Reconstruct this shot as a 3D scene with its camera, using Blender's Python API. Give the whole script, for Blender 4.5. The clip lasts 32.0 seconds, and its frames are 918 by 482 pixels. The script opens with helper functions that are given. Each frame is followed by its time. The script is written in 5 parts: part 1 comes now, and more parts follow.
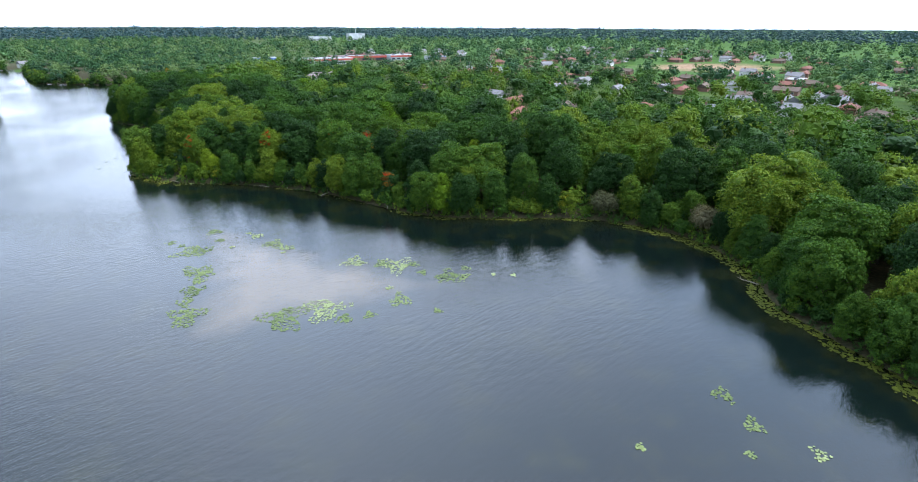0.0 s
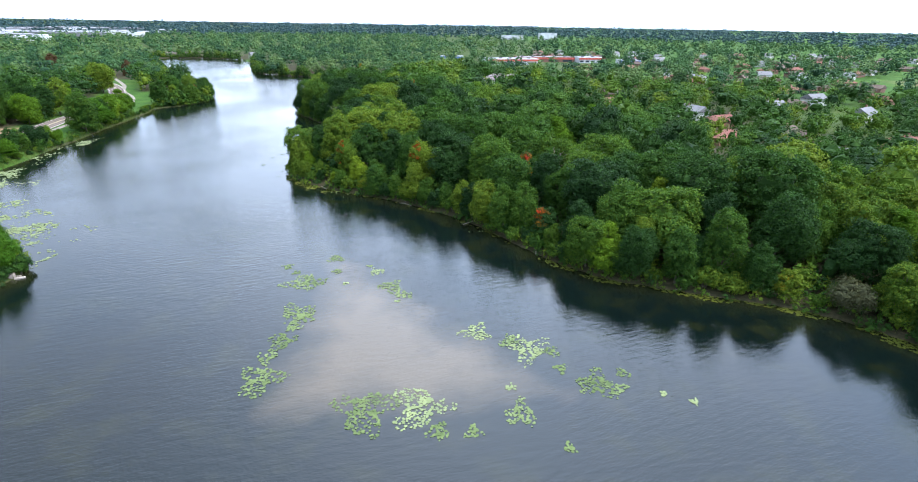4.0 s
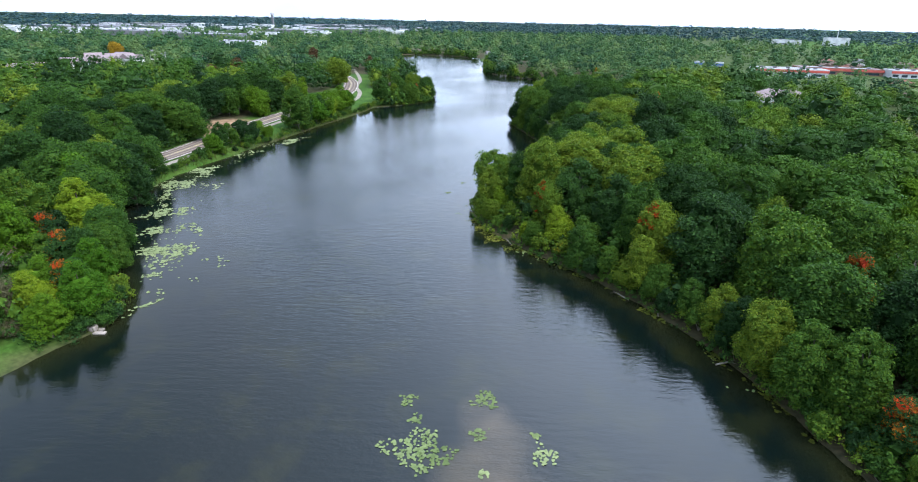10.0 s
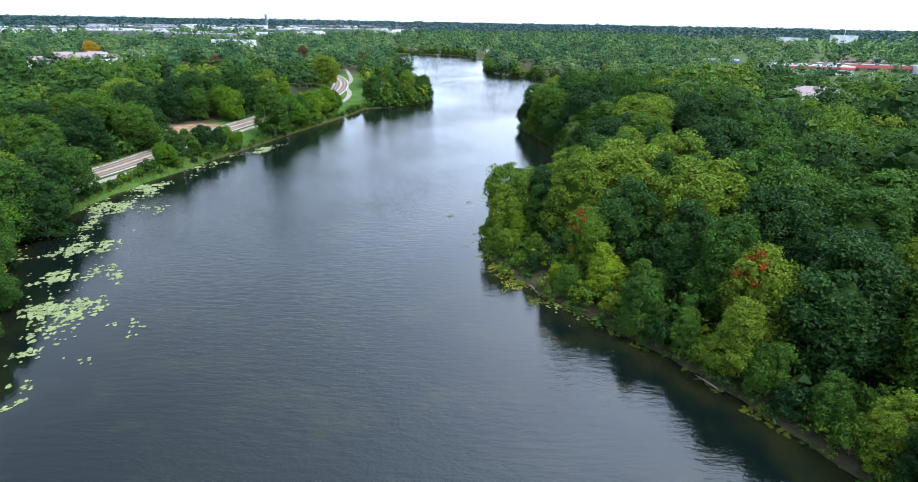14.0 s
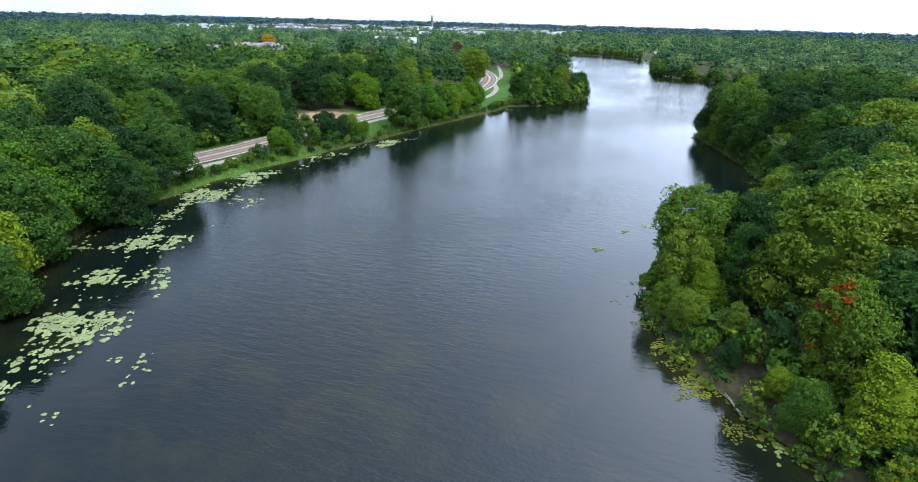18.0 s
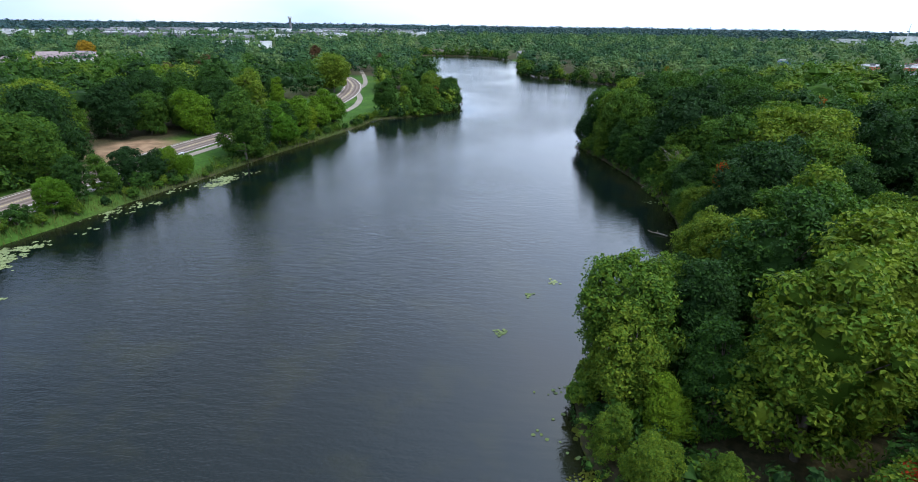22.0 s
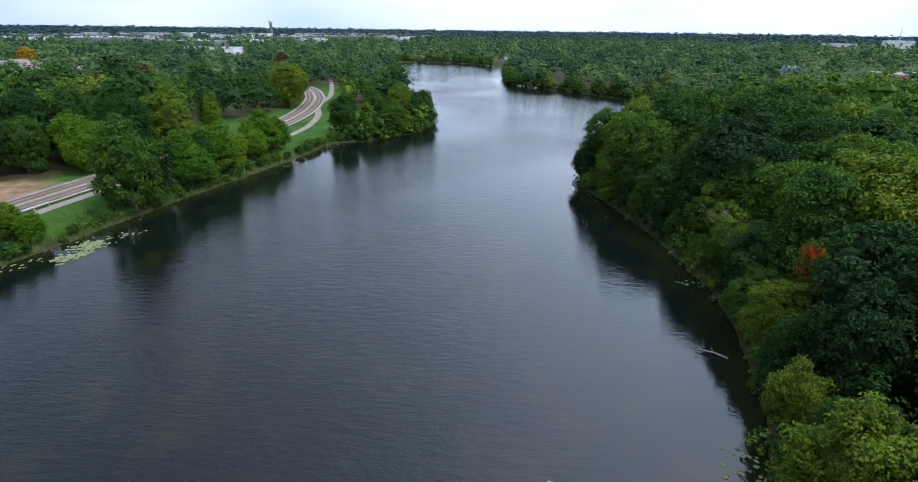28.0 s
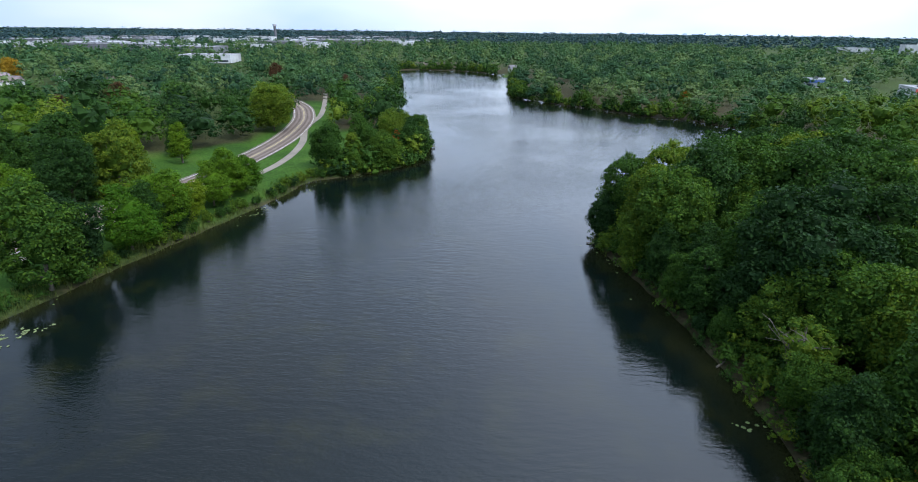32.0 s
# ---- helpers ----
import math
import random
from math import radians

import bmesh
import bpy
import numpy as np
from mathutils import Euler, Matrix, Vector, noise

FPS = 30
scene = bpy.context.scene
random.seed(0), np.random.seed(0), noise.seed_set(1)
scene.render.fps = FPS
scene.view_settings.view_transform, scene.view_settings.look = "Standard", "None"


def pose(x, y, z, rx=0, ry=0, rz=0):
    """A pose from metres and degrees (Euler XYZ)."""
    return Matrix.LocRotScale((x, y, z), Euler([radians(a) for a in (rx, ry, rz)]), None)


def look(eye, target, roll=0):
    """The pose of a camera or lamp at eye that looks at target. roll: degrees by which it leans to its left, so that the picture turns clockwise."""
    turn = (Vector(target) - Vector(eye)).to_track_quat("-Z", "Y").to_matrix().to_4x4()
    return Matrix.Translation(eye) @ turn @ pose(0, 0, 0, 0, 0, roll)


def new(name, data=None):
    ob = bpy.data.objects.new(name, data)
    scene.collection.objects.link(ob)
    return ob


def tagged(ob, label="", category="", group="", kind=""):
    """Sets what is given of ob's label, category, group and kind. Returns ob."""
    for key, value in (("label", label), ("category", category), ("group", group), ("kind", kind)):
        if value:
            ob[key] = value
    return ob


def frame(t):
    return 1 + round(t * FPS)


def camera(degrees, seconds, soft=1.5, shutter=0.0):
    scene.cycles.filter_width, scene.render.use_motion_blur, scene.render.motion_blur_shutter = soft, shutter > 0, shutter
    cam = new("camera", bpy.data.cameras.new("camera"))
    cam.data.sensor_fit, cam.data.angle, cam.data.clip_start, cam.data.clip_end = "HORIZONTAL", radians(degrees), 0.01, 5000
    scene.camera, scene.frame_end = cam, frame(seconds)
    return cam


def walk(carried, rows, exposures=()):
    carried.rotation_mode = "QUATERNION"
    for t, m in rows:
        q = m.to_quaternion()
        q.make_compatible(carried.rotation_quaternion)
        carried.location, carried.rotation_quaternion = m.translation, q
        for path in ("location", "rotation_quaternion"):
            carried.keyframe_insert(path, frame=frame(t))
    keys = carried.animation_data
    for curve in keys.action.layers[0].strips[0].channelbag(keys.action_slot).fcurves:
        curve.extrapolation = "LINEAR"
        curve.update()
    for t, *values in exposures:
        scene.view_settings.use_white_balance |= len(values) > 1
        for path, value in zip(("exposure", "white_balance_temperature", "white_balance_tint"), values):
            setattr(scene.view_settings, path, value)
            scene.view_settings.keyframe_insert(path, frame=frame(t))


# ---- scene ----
cam = camera(81.63, 32.0, soft=1.0)
PATH = [
    (0.0, pose(-10.94, -32.70, 53.09, 67.70, -0.23, -19.35)),
    (0.5, pose(-9.10, -29.25, 53.28, 67.61, -0.06, -17.11)),
    (1.0, pose(-7.48, -25.62, 53.42, 67.63, -0.02, -15.92)),
    (1.5, pose(-5.91, -21.73, 53.45, 67.63, -0.11, -14.17)),
    (2.0, pose(-4.63, -17.77, 53.44, 67.67, -0.34, -11.98)),
    (2.5, pose(-3.31, -13.50, 53.56, 67.55, -0.53, -9.25)),
    (3.0, pose(-2.05, -9.17, 53.65, 67.48, -0.73, -5.95)),
    (3.5, pose(-0.90, -4.68, 53.69, 67.46, -0.85, -2.86)),
    (4.0, pose(0.00, 0.00, 53.61, 67.46, -0.91, 0.00)),
    (4.5, pose(0.85, 4.74, 53.50, 67.40, -1.01, 3.63)),
    (6.5, pose(1.13, 24.48, 52.08, 67.31, -1.06, 15.01)),
    (7.0, pose(0.43, 29.49, 51.90, 67.30, -1.04, 15.97)),
    (7.5, pose(-0.68, 34.52, 51.73, 67.26, -1.24, 20.39)),
    (8.0, pose(-1.78, 39.51, 51.63, 67.22, -1.32, 22.06)),
    (8.5, pose(-3.17, 44.27, 51.57, 67.17, -1.32, 23.61)),
    (9.0, pose(-4.52, 49.00, 51.53, 67.11, -1.23, 24.49)),
    (9.5, pose(-6.04, 53.43, 51.52, 67.11, -1.23, 24.49)),
    (10.0, pose(-7.70, 57.77, 51.59, 67.09, -1.20, 24.17)),
    (10.5, pose(-9.50, 62.28, 51.67, 67.04, -1.26, 26.23)),
    (11.0, pose(-11.04, 66.72, 51.63, 67.07, -1.22, 26.60)),
    (11.5, pose(-12.89, 70.79, 51.31, 67.14, -1.12, 26.72)),
    (12.0, pose(-14.76, 74.80, 50.50, 67.10, -1.04, 26.83)),
    (12.5, pose(-16.85, 78.94, 49.41, 67.10, -1.04, 26.89)),
    (13.0, pose(-19.04, 82.45, 48.38, 67.11, -1.03, 26.62)),
    (13.5, pose(-21.33, 85.69, 47.30, 67.24, -0.95, 23.82)),
    (15.5, pose(-29.95, 99.82, 42.31, 67.35, -0.32, 24.93)),
    (16.0, pose(-31.74, 103.69, 41.10, 67.36, -0.46, 27.19)),
    (16.5, pose(-33.52, 107.56, 39.91, 67.49, -0.49, 27.10)),
    (17.0, pose(-35.66, 111.17, 38.96, 67.47, -0.65, 28.98)),
    (17.5, pose(-37.48, 115.05, 38.37, 67.33, -1.25, 37.75)),
    (18.0, pose(-39.02, 119.03, 38.13, 67.36, -1.35, 39.92)),
    (18.5, pose(-40.91, 122.76, 38.06, 67.57, -0.96, 33.58)),
    (19.0, pose(-43.13, 125.96, 38.20, 67.57, -0.74, 30.02)),
    (19.5, pose(-45.12, 129.23, 38.27, 67.60, -0.73, 28.82)),
    (20.0, pose(-47.00, 132.70, 38.28, 67.60, -0.73, 28.12)),
    (20.5, pose(-48.84, 136.09, 38.27, 67.65, -0.76, 27.68)),
    (21.0, pose(-50.73, 139.52, 38.31, 67.66, -0.74, 27.37)),
    (21.5, pose(-52.31, 142.60, 38.54, 67.65, -0.76, 27.22)),
    (22.0, pose(-53.88, 145.81, 38.77, 67.65, -0.77, 26.43)),
    (22.5, pose(-55.45, 149.02, 38.88, 67.65, -0.77, 25.43)),
    (23.0, pose(-56.70, 152.02, 38.87, 67.71, -0.64, 22.84)),
    (23.5, pose(-57.94, 155.17, 38.87, 67.72, -0.56, 21.84)),
    (24.0, pose(-58.97, 158.10, 38.74, 67.79, -0.48, 21.13)),
    (24.5, pose(-59.83, 161.18, 38.60, 67.84, -0.46, 21.54)),
    (25.0, pose(-61.20, 164.85, 38.69, 67.82, -0.46, 22.00)),
    (25.5, pose(-62.43, 168.48, 38.77, 67.84, -0.52, 21.89)),
    (27.5, pose(-66.14, 182.21, 38.90, 68.00, -0.75, 25.08)),
    (28.0, pose(-67.12, 185.51, 38.86, 68.08, -0.71, 25.13)),
    (28.5, pose(-68.27, 188.72, 38.79, 68.14, -0.68, 25.18)),
    (29.0, pose(-69.42, 191.98, 38.67, 68.18, -0.64, 25.26)),
    (29.5, pose(-70.52, 195.23, 38.72, 68.22, -0.65, 25.38)),
    (30.0, pose(-71.68, 198.38, 39.12, 68.25, -0.72, 25.47)),
    (30.5, pose(-72.79, 201.61, 40.21, 68.21, -0.75, 25.58)),
    (31.0, pose(-73.78, 204.75, 41.73, 68.24, -0.79, 25.66)),
    (31.5, pose(-74.86, 207.75, 43.38, 68.19, -0.72, 25.74)),
    (32.0, pose(-75.94, 210.88, 44.97, 68.15, -0.67, 25.79)),
]
EXPOSURES = [(0.0, 0.45), (1.2, 0.5), (2.6, 0.68), (4.0, 0.62), (7.0, 0.15), (9.0, 0.25), (12.0, 0.38), (16.0, 0.52), (18.5, 0.24), (20.5, 0.08), (23.0, -0.24), (27.0, -0.33), (32.0, -0.32)]
walk(cam, PATH, EXPOSURES)

# ---- world, sun ----
SUN_ELEV, SUN_AZ = radians(58), radians(98)   # azimuth from +y towards +x
world = bpy.data.worlds.new("sky")
scene.world = world
world.use_nodes = True
wn, wl = world.node_tree.nodes, world.node_tree.links
wn.clear()
w_out = wn.new("ShaderNodeOutputWorld")
w_sky = wn.new("ShaderNodeTexSky")
w_sky.sky_type = 'NISHITA'
w_sky.sun_disc = False
w_sky.sun_elevation, w_sky.sun_rotation = SUN_ELEV, SUN_AZ
w_sky.air_density, w_sky.dust_density = 1.0, 1.5
w_bg = wn.new("ShaderNodeBackground")
w_bg.inputs["Strength"].default_value = 0.10
wl.new(w_sky.outputs[0], w_bg.inputs["Color"])
# thin, nearly closed cloud deck
w_tc = wn.new("ShaderNodeTexCoord")
w_map = wn.new("ShaderNodeMapping")
w_map.inputs["Scale"].default_value = (1.6, 1.6, 5.0)
w_noise = wn.new("ShaderNodeTexNoise")
w_noise.inputs["Scale"].default_value = 1.7
w_noise.inputs["Detail"].default_value = 3
w_ramp = wn.new("ShaderNodeValToRGB")
w_ramp.color_ramp.elements[0].position, w_ramp.color_ramp.elements[0].color = 0.30, (0.53, 0.74, 1.10, 1)
w_ramp.color_ramp.elements[1].position, w_ramp.color_ramp.elements[1].color = 0.74, (0.88, 1.0, 1.24, 1)
w_cloud = wn.new("ShaderNodeBackground")
w_mix = wn.new("ShaderNodeMixShader")
w_mix.inputs[0].default_value = 0.82
# the deck is brighter overhead and round the veiled sun than at the horizon
w_sep = wn.new("ShaderNodeSeparateXYZ")
wl.new(w_tc.outputs["Generated"], w_sep.inputs[0])
w_rise = wn.new("ShaderNodeValToRGB")
w_rise.color_ramp.elements[0].position, w_rise.color_ramp.elements[0].color = 0.0, (0.38, 0.38, 0.38, 1)
w_rise.color_ramp.elements[1].position, w_rise.color_ramp.elements[1].color = 0.60, (0.34, 0.34, 0.34, 1)
w_mid = w_rise.color_ramp.elements.new(0.20)
w_mid.color = (0.45, 0.45, 0.45, 1)
wl.new(w_sep.outputs[2], w_rise.inputs[0])
w_dot = wn.new("ShaderNodeVectorMath")
w_dot.operation = 'DOT_PRODUCT'
w_dot.inputs[1].default_value = (math.sin(SUN_AZ) * math.cos(SUN_ELEV), math.cos(SUN_AZ) * math.cos(SUN_ELEV), math.sin(SUN_ELEV))
wl.new(w_tc.outputs["Generated"], w_dot.inputs[0])
w_pos = wn.new("ShaderNodeMath")
w_pos.operation = 'MAXIMUM'
wl.new(w_dot.outputs["Value"], w_pos.inputs[0])
w_pos.inputs[1].default_value = 0.1
w_pow = wn.new("ShaderNodeMath")
w_pow.operation = 'POWER'
w_off = wn.new("ShaderNodeMath")
w_off.operation = 'SUBTRACT'
wl.new(w_pos.outputs[0], w_off.inputs[0])
w_off.inputs[1].default_value = 0.1
wl.new(w_off.outputs[0], w_pow.inputs[0])
w_pow.inputs[1].default_value = 1.2
w_glow = wn.new("ShaderNodeMath")
w_glow.operation = 'MULTIPLY_ADD'
wl.new(w_pow.outputs[0], w_glow.inputs[0])
w_glow.inputs[1].default_value = 0.95
wl.new(w_rise.outputs[0], w_glow.inputs[2])
w_str = wn.new("ShaderNodeMath")
w_str.operation = 'MULTIPLY'
w_str.inputs[1].default_value = 4.0
# a brighter, whiter bank of cloud low in the north
w_dot2 = wn.new("ShaderNodeVectorMath")
w_dot2.operation = 'DOT_PRODUCT'
w_dot2.inputs[1].default_value = (-0.03 * math.cos(radians(37)), math.cos(radians(37)), math.sin(radians(37)))
wl.new(w_tc.outputs["Generated"], w_dot2.inputs[0])
w_pos2 = wn.new("ShaderNodeMath")
w_pos2.operation = 'MAXIMUM'
wl.new(w_dot2.outputs["Value"], w_pos2.inputs[0])
w_pos2.inputs[1].default_value = 0.0
w_pow2 = wn.new("ShaderNodeMath")
w_pow2.operation = 'POWER'
wl.new(w_pos2.outputs[0], w_pow2.inputs[0])
w_pow2.inputs[1].default_value = 9.0
w_bank = wn.new("ShaderNodeMath")
w_bank.operation = 'MULTIPLY_ADD'
wl.new(w_pow2.outputs[0], w_bank.inputs[0])
w_bank.inputs[1].default_value = 0.90
wl.new(w_glow.outputs[0], w_bank.inputs[2])
w_thick = wn.new("ShaderNodeMath")
w_thick.operation = 'MULTIPLY_ADD'
wl.new(w_pow2.outputs[0], w_thick.inputs[0])
w_thick.inputs[1].default_value = 0.16
wl.new(w_noise.outputs[0], w_thick.inputs[2])
wl.new(w_str.outputs[0], w_cloud.inputs["Strength"])
wl.new(w_tc.outputs["Generated"], w_map.inputs[0])
wl.new(w_map.outputs[0], w_noise.inputs["Vector"])
wl.new(w_thick.outputs[0], w_ramp.inputs[0])
wl.new(w_bank.outputs[0], w_str.inputs[0])
wl.new(w_ramp.outputs[0], w_cloud.inputs["Color"])
wl.new(w_bg.outputs[0], w_mix.inputs[1])
wl.new(w_cloud.outputs[0], w_mix.inputs[2])
wl.new(w_mix.outputs[0], w_out.inputs["Surface"])
sun_data = bpy.data.lights.new("sun", 'SUN')
sun_data.energy, sun_data.angle, sun_data.color = 3.9, radians(15), (1.0, 0.96, 0.88)
sun = new("sun", sun_data)
sun.matrix_world = look((math.sin(SUN_AZ) * math.cos(SUN_ELEV) * 500, math.cos(SUN_AZ) * math.cos(SUN_ELEV) * 500,
                         math.sin(SUN_ELEV) * 500), (0, 0, 0))


# ---- materials ----
def material(name):
    m = bpy.data.materials.new(name)
    m.use_nodes = True
    n, l = m.node_tree.nodes, m.node_tree.links
    return m, n, l, n["Principled BSDF"]


def ramp(n, stops):
    r = n.new("ShaderNodeValToRGB")
    e = r.color_ramp.elements
    while len(e) < len(stops):
        e.new(0.5)
    for k, (p, c) in zip(e, stops):
        k.position, k.color = p, (*c, 1)
    return r


def noise_node(n, l, scale, detail=4, coord="Object", stretch=None, rough=0.5):
    tc = n.new("ShaderNodeTexCoord")
    t = n.new("ShaderNodeTexNoise")
    t.inputs["Scale"].default_value, t.inputs["Detail"].default_value = scale, detail
    t.inputs["Roughness"].default_value = rough
    if stretch:
        mp = n.new("ShaderNodeMapping")
        mp.vector_type = 'TEXTURE'
        mp.inputs["Rotation"].default_value = (0, 0, stretch[3])
        mp.inputs["Scale"].default_value = stretch[:3]
        l.new(tc.outputs[coord], mp.inputs[0])
        l.new(mp.outputs[0], t.inputs["Vector"])
    else:
        l.new(tc.outputs[coord], t.inputs["Vector"])
    return t


def mix_rgb(n, l, fac, a, b, mode='MIX'):
    x = n.new("ShaderNodeMix")
    x.data_type, x.blend_type = 'RGBA', mode
    for sock, v in ((x.inputs[0], fac), (x.inputs[6], a), (x.inputs[7], b)):
        if isinstance(v, (int, float)):
            sock.default_value = v
        elif isinstance(v, tuple):
            sock.default_value = (*v, 1)
        else:
            l.new(v, sock)
    return x.outputs[2]


def add_bump(n, l, height, strength, distance, bsdf, prev=None):
    b = n.new("ShaderNodeBump")
    b.inputs["Strength"].default_value, b.inputs["Distance"].default_value = strength, distance
    l.new(height, b.inputs["Height"])
    if prev is not None:
        l.new(prev, b.inputs["Normal"])
    if bsdf is not None:
        l.new(b.outputs[0], bsdf.inputs["Normal"])
    return b.outputs[0]


def plain(name, col, rough=0.7, vary=0.25, scale=0.6, metallic=0.0, bump=0.0):
    """A surface of one colour with stains at two scales."""
    m, n, l, b = material(name)
    t1, t2 = noise_node(n, l, scale, 5), noise_node(n, l, scale * 9, 3)
    dark = tuple(c * (1 - vary) for c in col)
    light = tuple(min(1, c * (1 + vary * 0.6)) for c in col)
    r = ramp(n, [(0.3, dark), (0.7, light)])
    l.new(t1.outputs[0], r.inputs[0])
    r2 = ramp(n, [(0.3, (0.85, 0.85, 0.85)), (0.7, (1, 1, 1))])
    l.new(t2.outputs[0], r2.inputs[0])
    l.new(mix_rgb(n, l, 1.0, r.outputs[0], r2.outputs[0], 'MULTIPLY'), b.inputs["Base Color"])
    b.inputs["Roughness"].default_value, b.inputs["Metallic"].default_value = rough, metallic
    b.inputs["Specular IOR Level"].default_value = 0.5 if rough < 0.5 else 0.12
    if bump:
        add_bump(n, l, t2.outputs[0], bump, 0.05, b)
    return m


GREENS = [(0.0, (0.0115, 0.0310, 0.0098)), (0.28, (0.0188, 0.0480, 0.0105)), (0.55, (0.0295, 0.0710, 0.0110)),
          (0.8, (0.0520, 0.0990, 0.0112)), (1.0, (0.0930, 0.1290, 0.0125))]


def leaf_material(name, stops, source, translucent=0.22, spread=0.42):
    """Foliage: a hue for each tree (Object Info's random or the tint of a joined wood), varied leaf by leaf."""
    m, n, l, b = material(name)
    if source == "object":
        o = n.new("ShaderNodeObjectInfo")
        tint = o.outputs["Random"]
    else:
        o = n.new("ShaderNodeAttribute")
        o.attribute_name = "tint"
        tint = o.outputs["Fac"]
    geo = n.new("ShaderNodeNewGeometry")
    mul = n.new("ShaderNodeMath")
    mul.operation = 'MULTIPLY_ADD'
    l.new(geo.outputs["Random Per Island"], mul.inputs[0])
    mul.inputs[1].default_value = spread
    sub = n.new("ShaderNodeMath")
    sub.operation = 'SUBTRACT'
    l.new(tint, sub.inputs[0])
    sub.inputs[1].default_value = spread * 0.55
    l.new(sub.outputs[0], mul.inputs[2])
    r = ramp(n, stops)
    l.new(mul.outputs[0], r.inputs[0])
    t = noise_node(n, l, 0.55, 3)
    r2 = ramp(n, [(0.3, (0.72, 0.74, 0.72)), (0.7, (1.18, 1.14, 1.05))])
    l.new(t.outputs[0], r2.inputs[0])
    col = mix_rgb(n, l, 1.0, r.outputs[0], r2.outputs[0], 'MULTIPLY')
    l.new(col, b.inputs["Base Color"])
    b.inputs["Roughness"].default_value = 0.6
    b.inputs["Specular IOR Level"].default_value = 0.05
    tr = n.new("ShaderNodeBsdfTranslucent")
    l.new(mix_rgb(n, l, 1.0, col, (1.3, 1.5, 0.7), 'MULTIPLY'), tr.inputs["Color"])
    mx = n.new("ShaderNodeMixShader")
    mx.inputs[0].default_value = translucent
    l.new(b.outputs[0], mx.inputs[1])
    l.new(tr.outputs[0], mx.inputs[2])
    l.new(mx.outputs[0], n["Material Output"].inputs["Surface"])
    return m


LEAF = leaf_material("leaves", GREENS, "object")
LEAF_WOOD = leaf_material("leaves_of_woods", GREENS, "tint", 0.22, 0.22)
# suburb greens made paler and bluer: aerial haze painted into the leaf colour
LEAF_HAZE_TINT = leaf_material("suburb_leaves_haze_tint", [(0.0, (0.016, 0.042, 0.024)), (0.3, (0.027, 0.067, 0.030)), (0.6, (0.045, 0.096, 0.036)), (1.0, (0.095, 0.140, 0.052))], "tint", 0.2, 0.13)
# blue of the far air painted as base colour, not the leaves' own hue
LEAF_FAR_HAZE = leaf_material("far_leaves_painted_haze", [(0.0, (0.014, 0.034, 0.042)), (0.5, (0.021, 0.048, 0.056)), (1.0, (0.032, 0.062, 0.066))], "tint", 0.1)
LEAF_LIME = leaf_material("lime_leaves", [(0.0, (0.028, 0.080, 0.006)), (0.5, (0.060, 0.118, 0.008)), (1.0, (0.112, 0.155, 0.010))], "object")
LEAF_RED = leaf_material("red_leaves", [(0.0, (0.22, 0.020, 0.009)), (0.5, (0.38, 0.042, 0.012)), (1.0, (0.42, 0.085, 0.014))], "object")
LEAF_ORANGE = leaf_material("orange_leaves", [(0.0, (0.16, 0.055, 0.010)), (0.5, (0.27, 0.095, 0.012)), (1.0, (0.27, 0.14, 0.015))], "object")
LEAF_YELLOW = leaf_material("yellow_leaves", [(0.0, (0.150, 0.143, 0.015)), (1.0, (0.270, 0.225, 0.015))], "object")
LEAF_GOLD = leaf_material("golden_leaves", [(0.0, (0.200, 0.120, 0.014)), (1.0, (0.300, 0.190, 0.018))], "object")
LEAF_BROWN = leaf_material("dull_leaves", [(0.0, (0.044, 0.048, 0.024)), (1.0, (0.090, 0.082, 0.046))], "object")
LEAF_RUST = leaf_material("rust_leaves", [(0.0, (0.052, 0.028, 0.015)), (1.0, (0.084, 0.042, 0.021))], "object")
BARK = plain("bark", (0.10, 0.085, 0.068), 0.9, 0.4, 1.5, bump=0.4)
DEAD = plain("dead_wood", (0.15, 0.13, 0.11), 0.9, 0.3, 1.5, bump=0.4)
CONCRETE = plain("concrete", (0.18, 0.155, 0.13), 0.85, 0.2, 0.25, bump=0.15)
ASPHALT = plain("asphalt", (0.095, 0.072, 0.060), 0.9, 0.25, 0.25)
PAINT_WHITE = plain("road_white", (0.42, 0.40, 0.37), 0.6, 0.25, 0.8)
PAINT_YELLOW = plain("road_yellow", (0.40, 0.31, 0.13), 0.6, 0.25, 0.8)
STEEL = plain("galvanised_steel", (0.55, 0.56, 0.57), 0.45, 0.2, 1.0, metallic=0.6)
SAND = plain("sand", (0.40, 0.32, 0.22), 0.95, 0.25, 0.4, bump=0.3)
GLASS = plain("window_glass", (0.03, 0.04, 0.05), 0.12, 0.2, 0.5)
STONE = plain("pale_stone", (0.26, 0.22, 0.19), 0.9, 0.25, 1.2, bump=0.4)


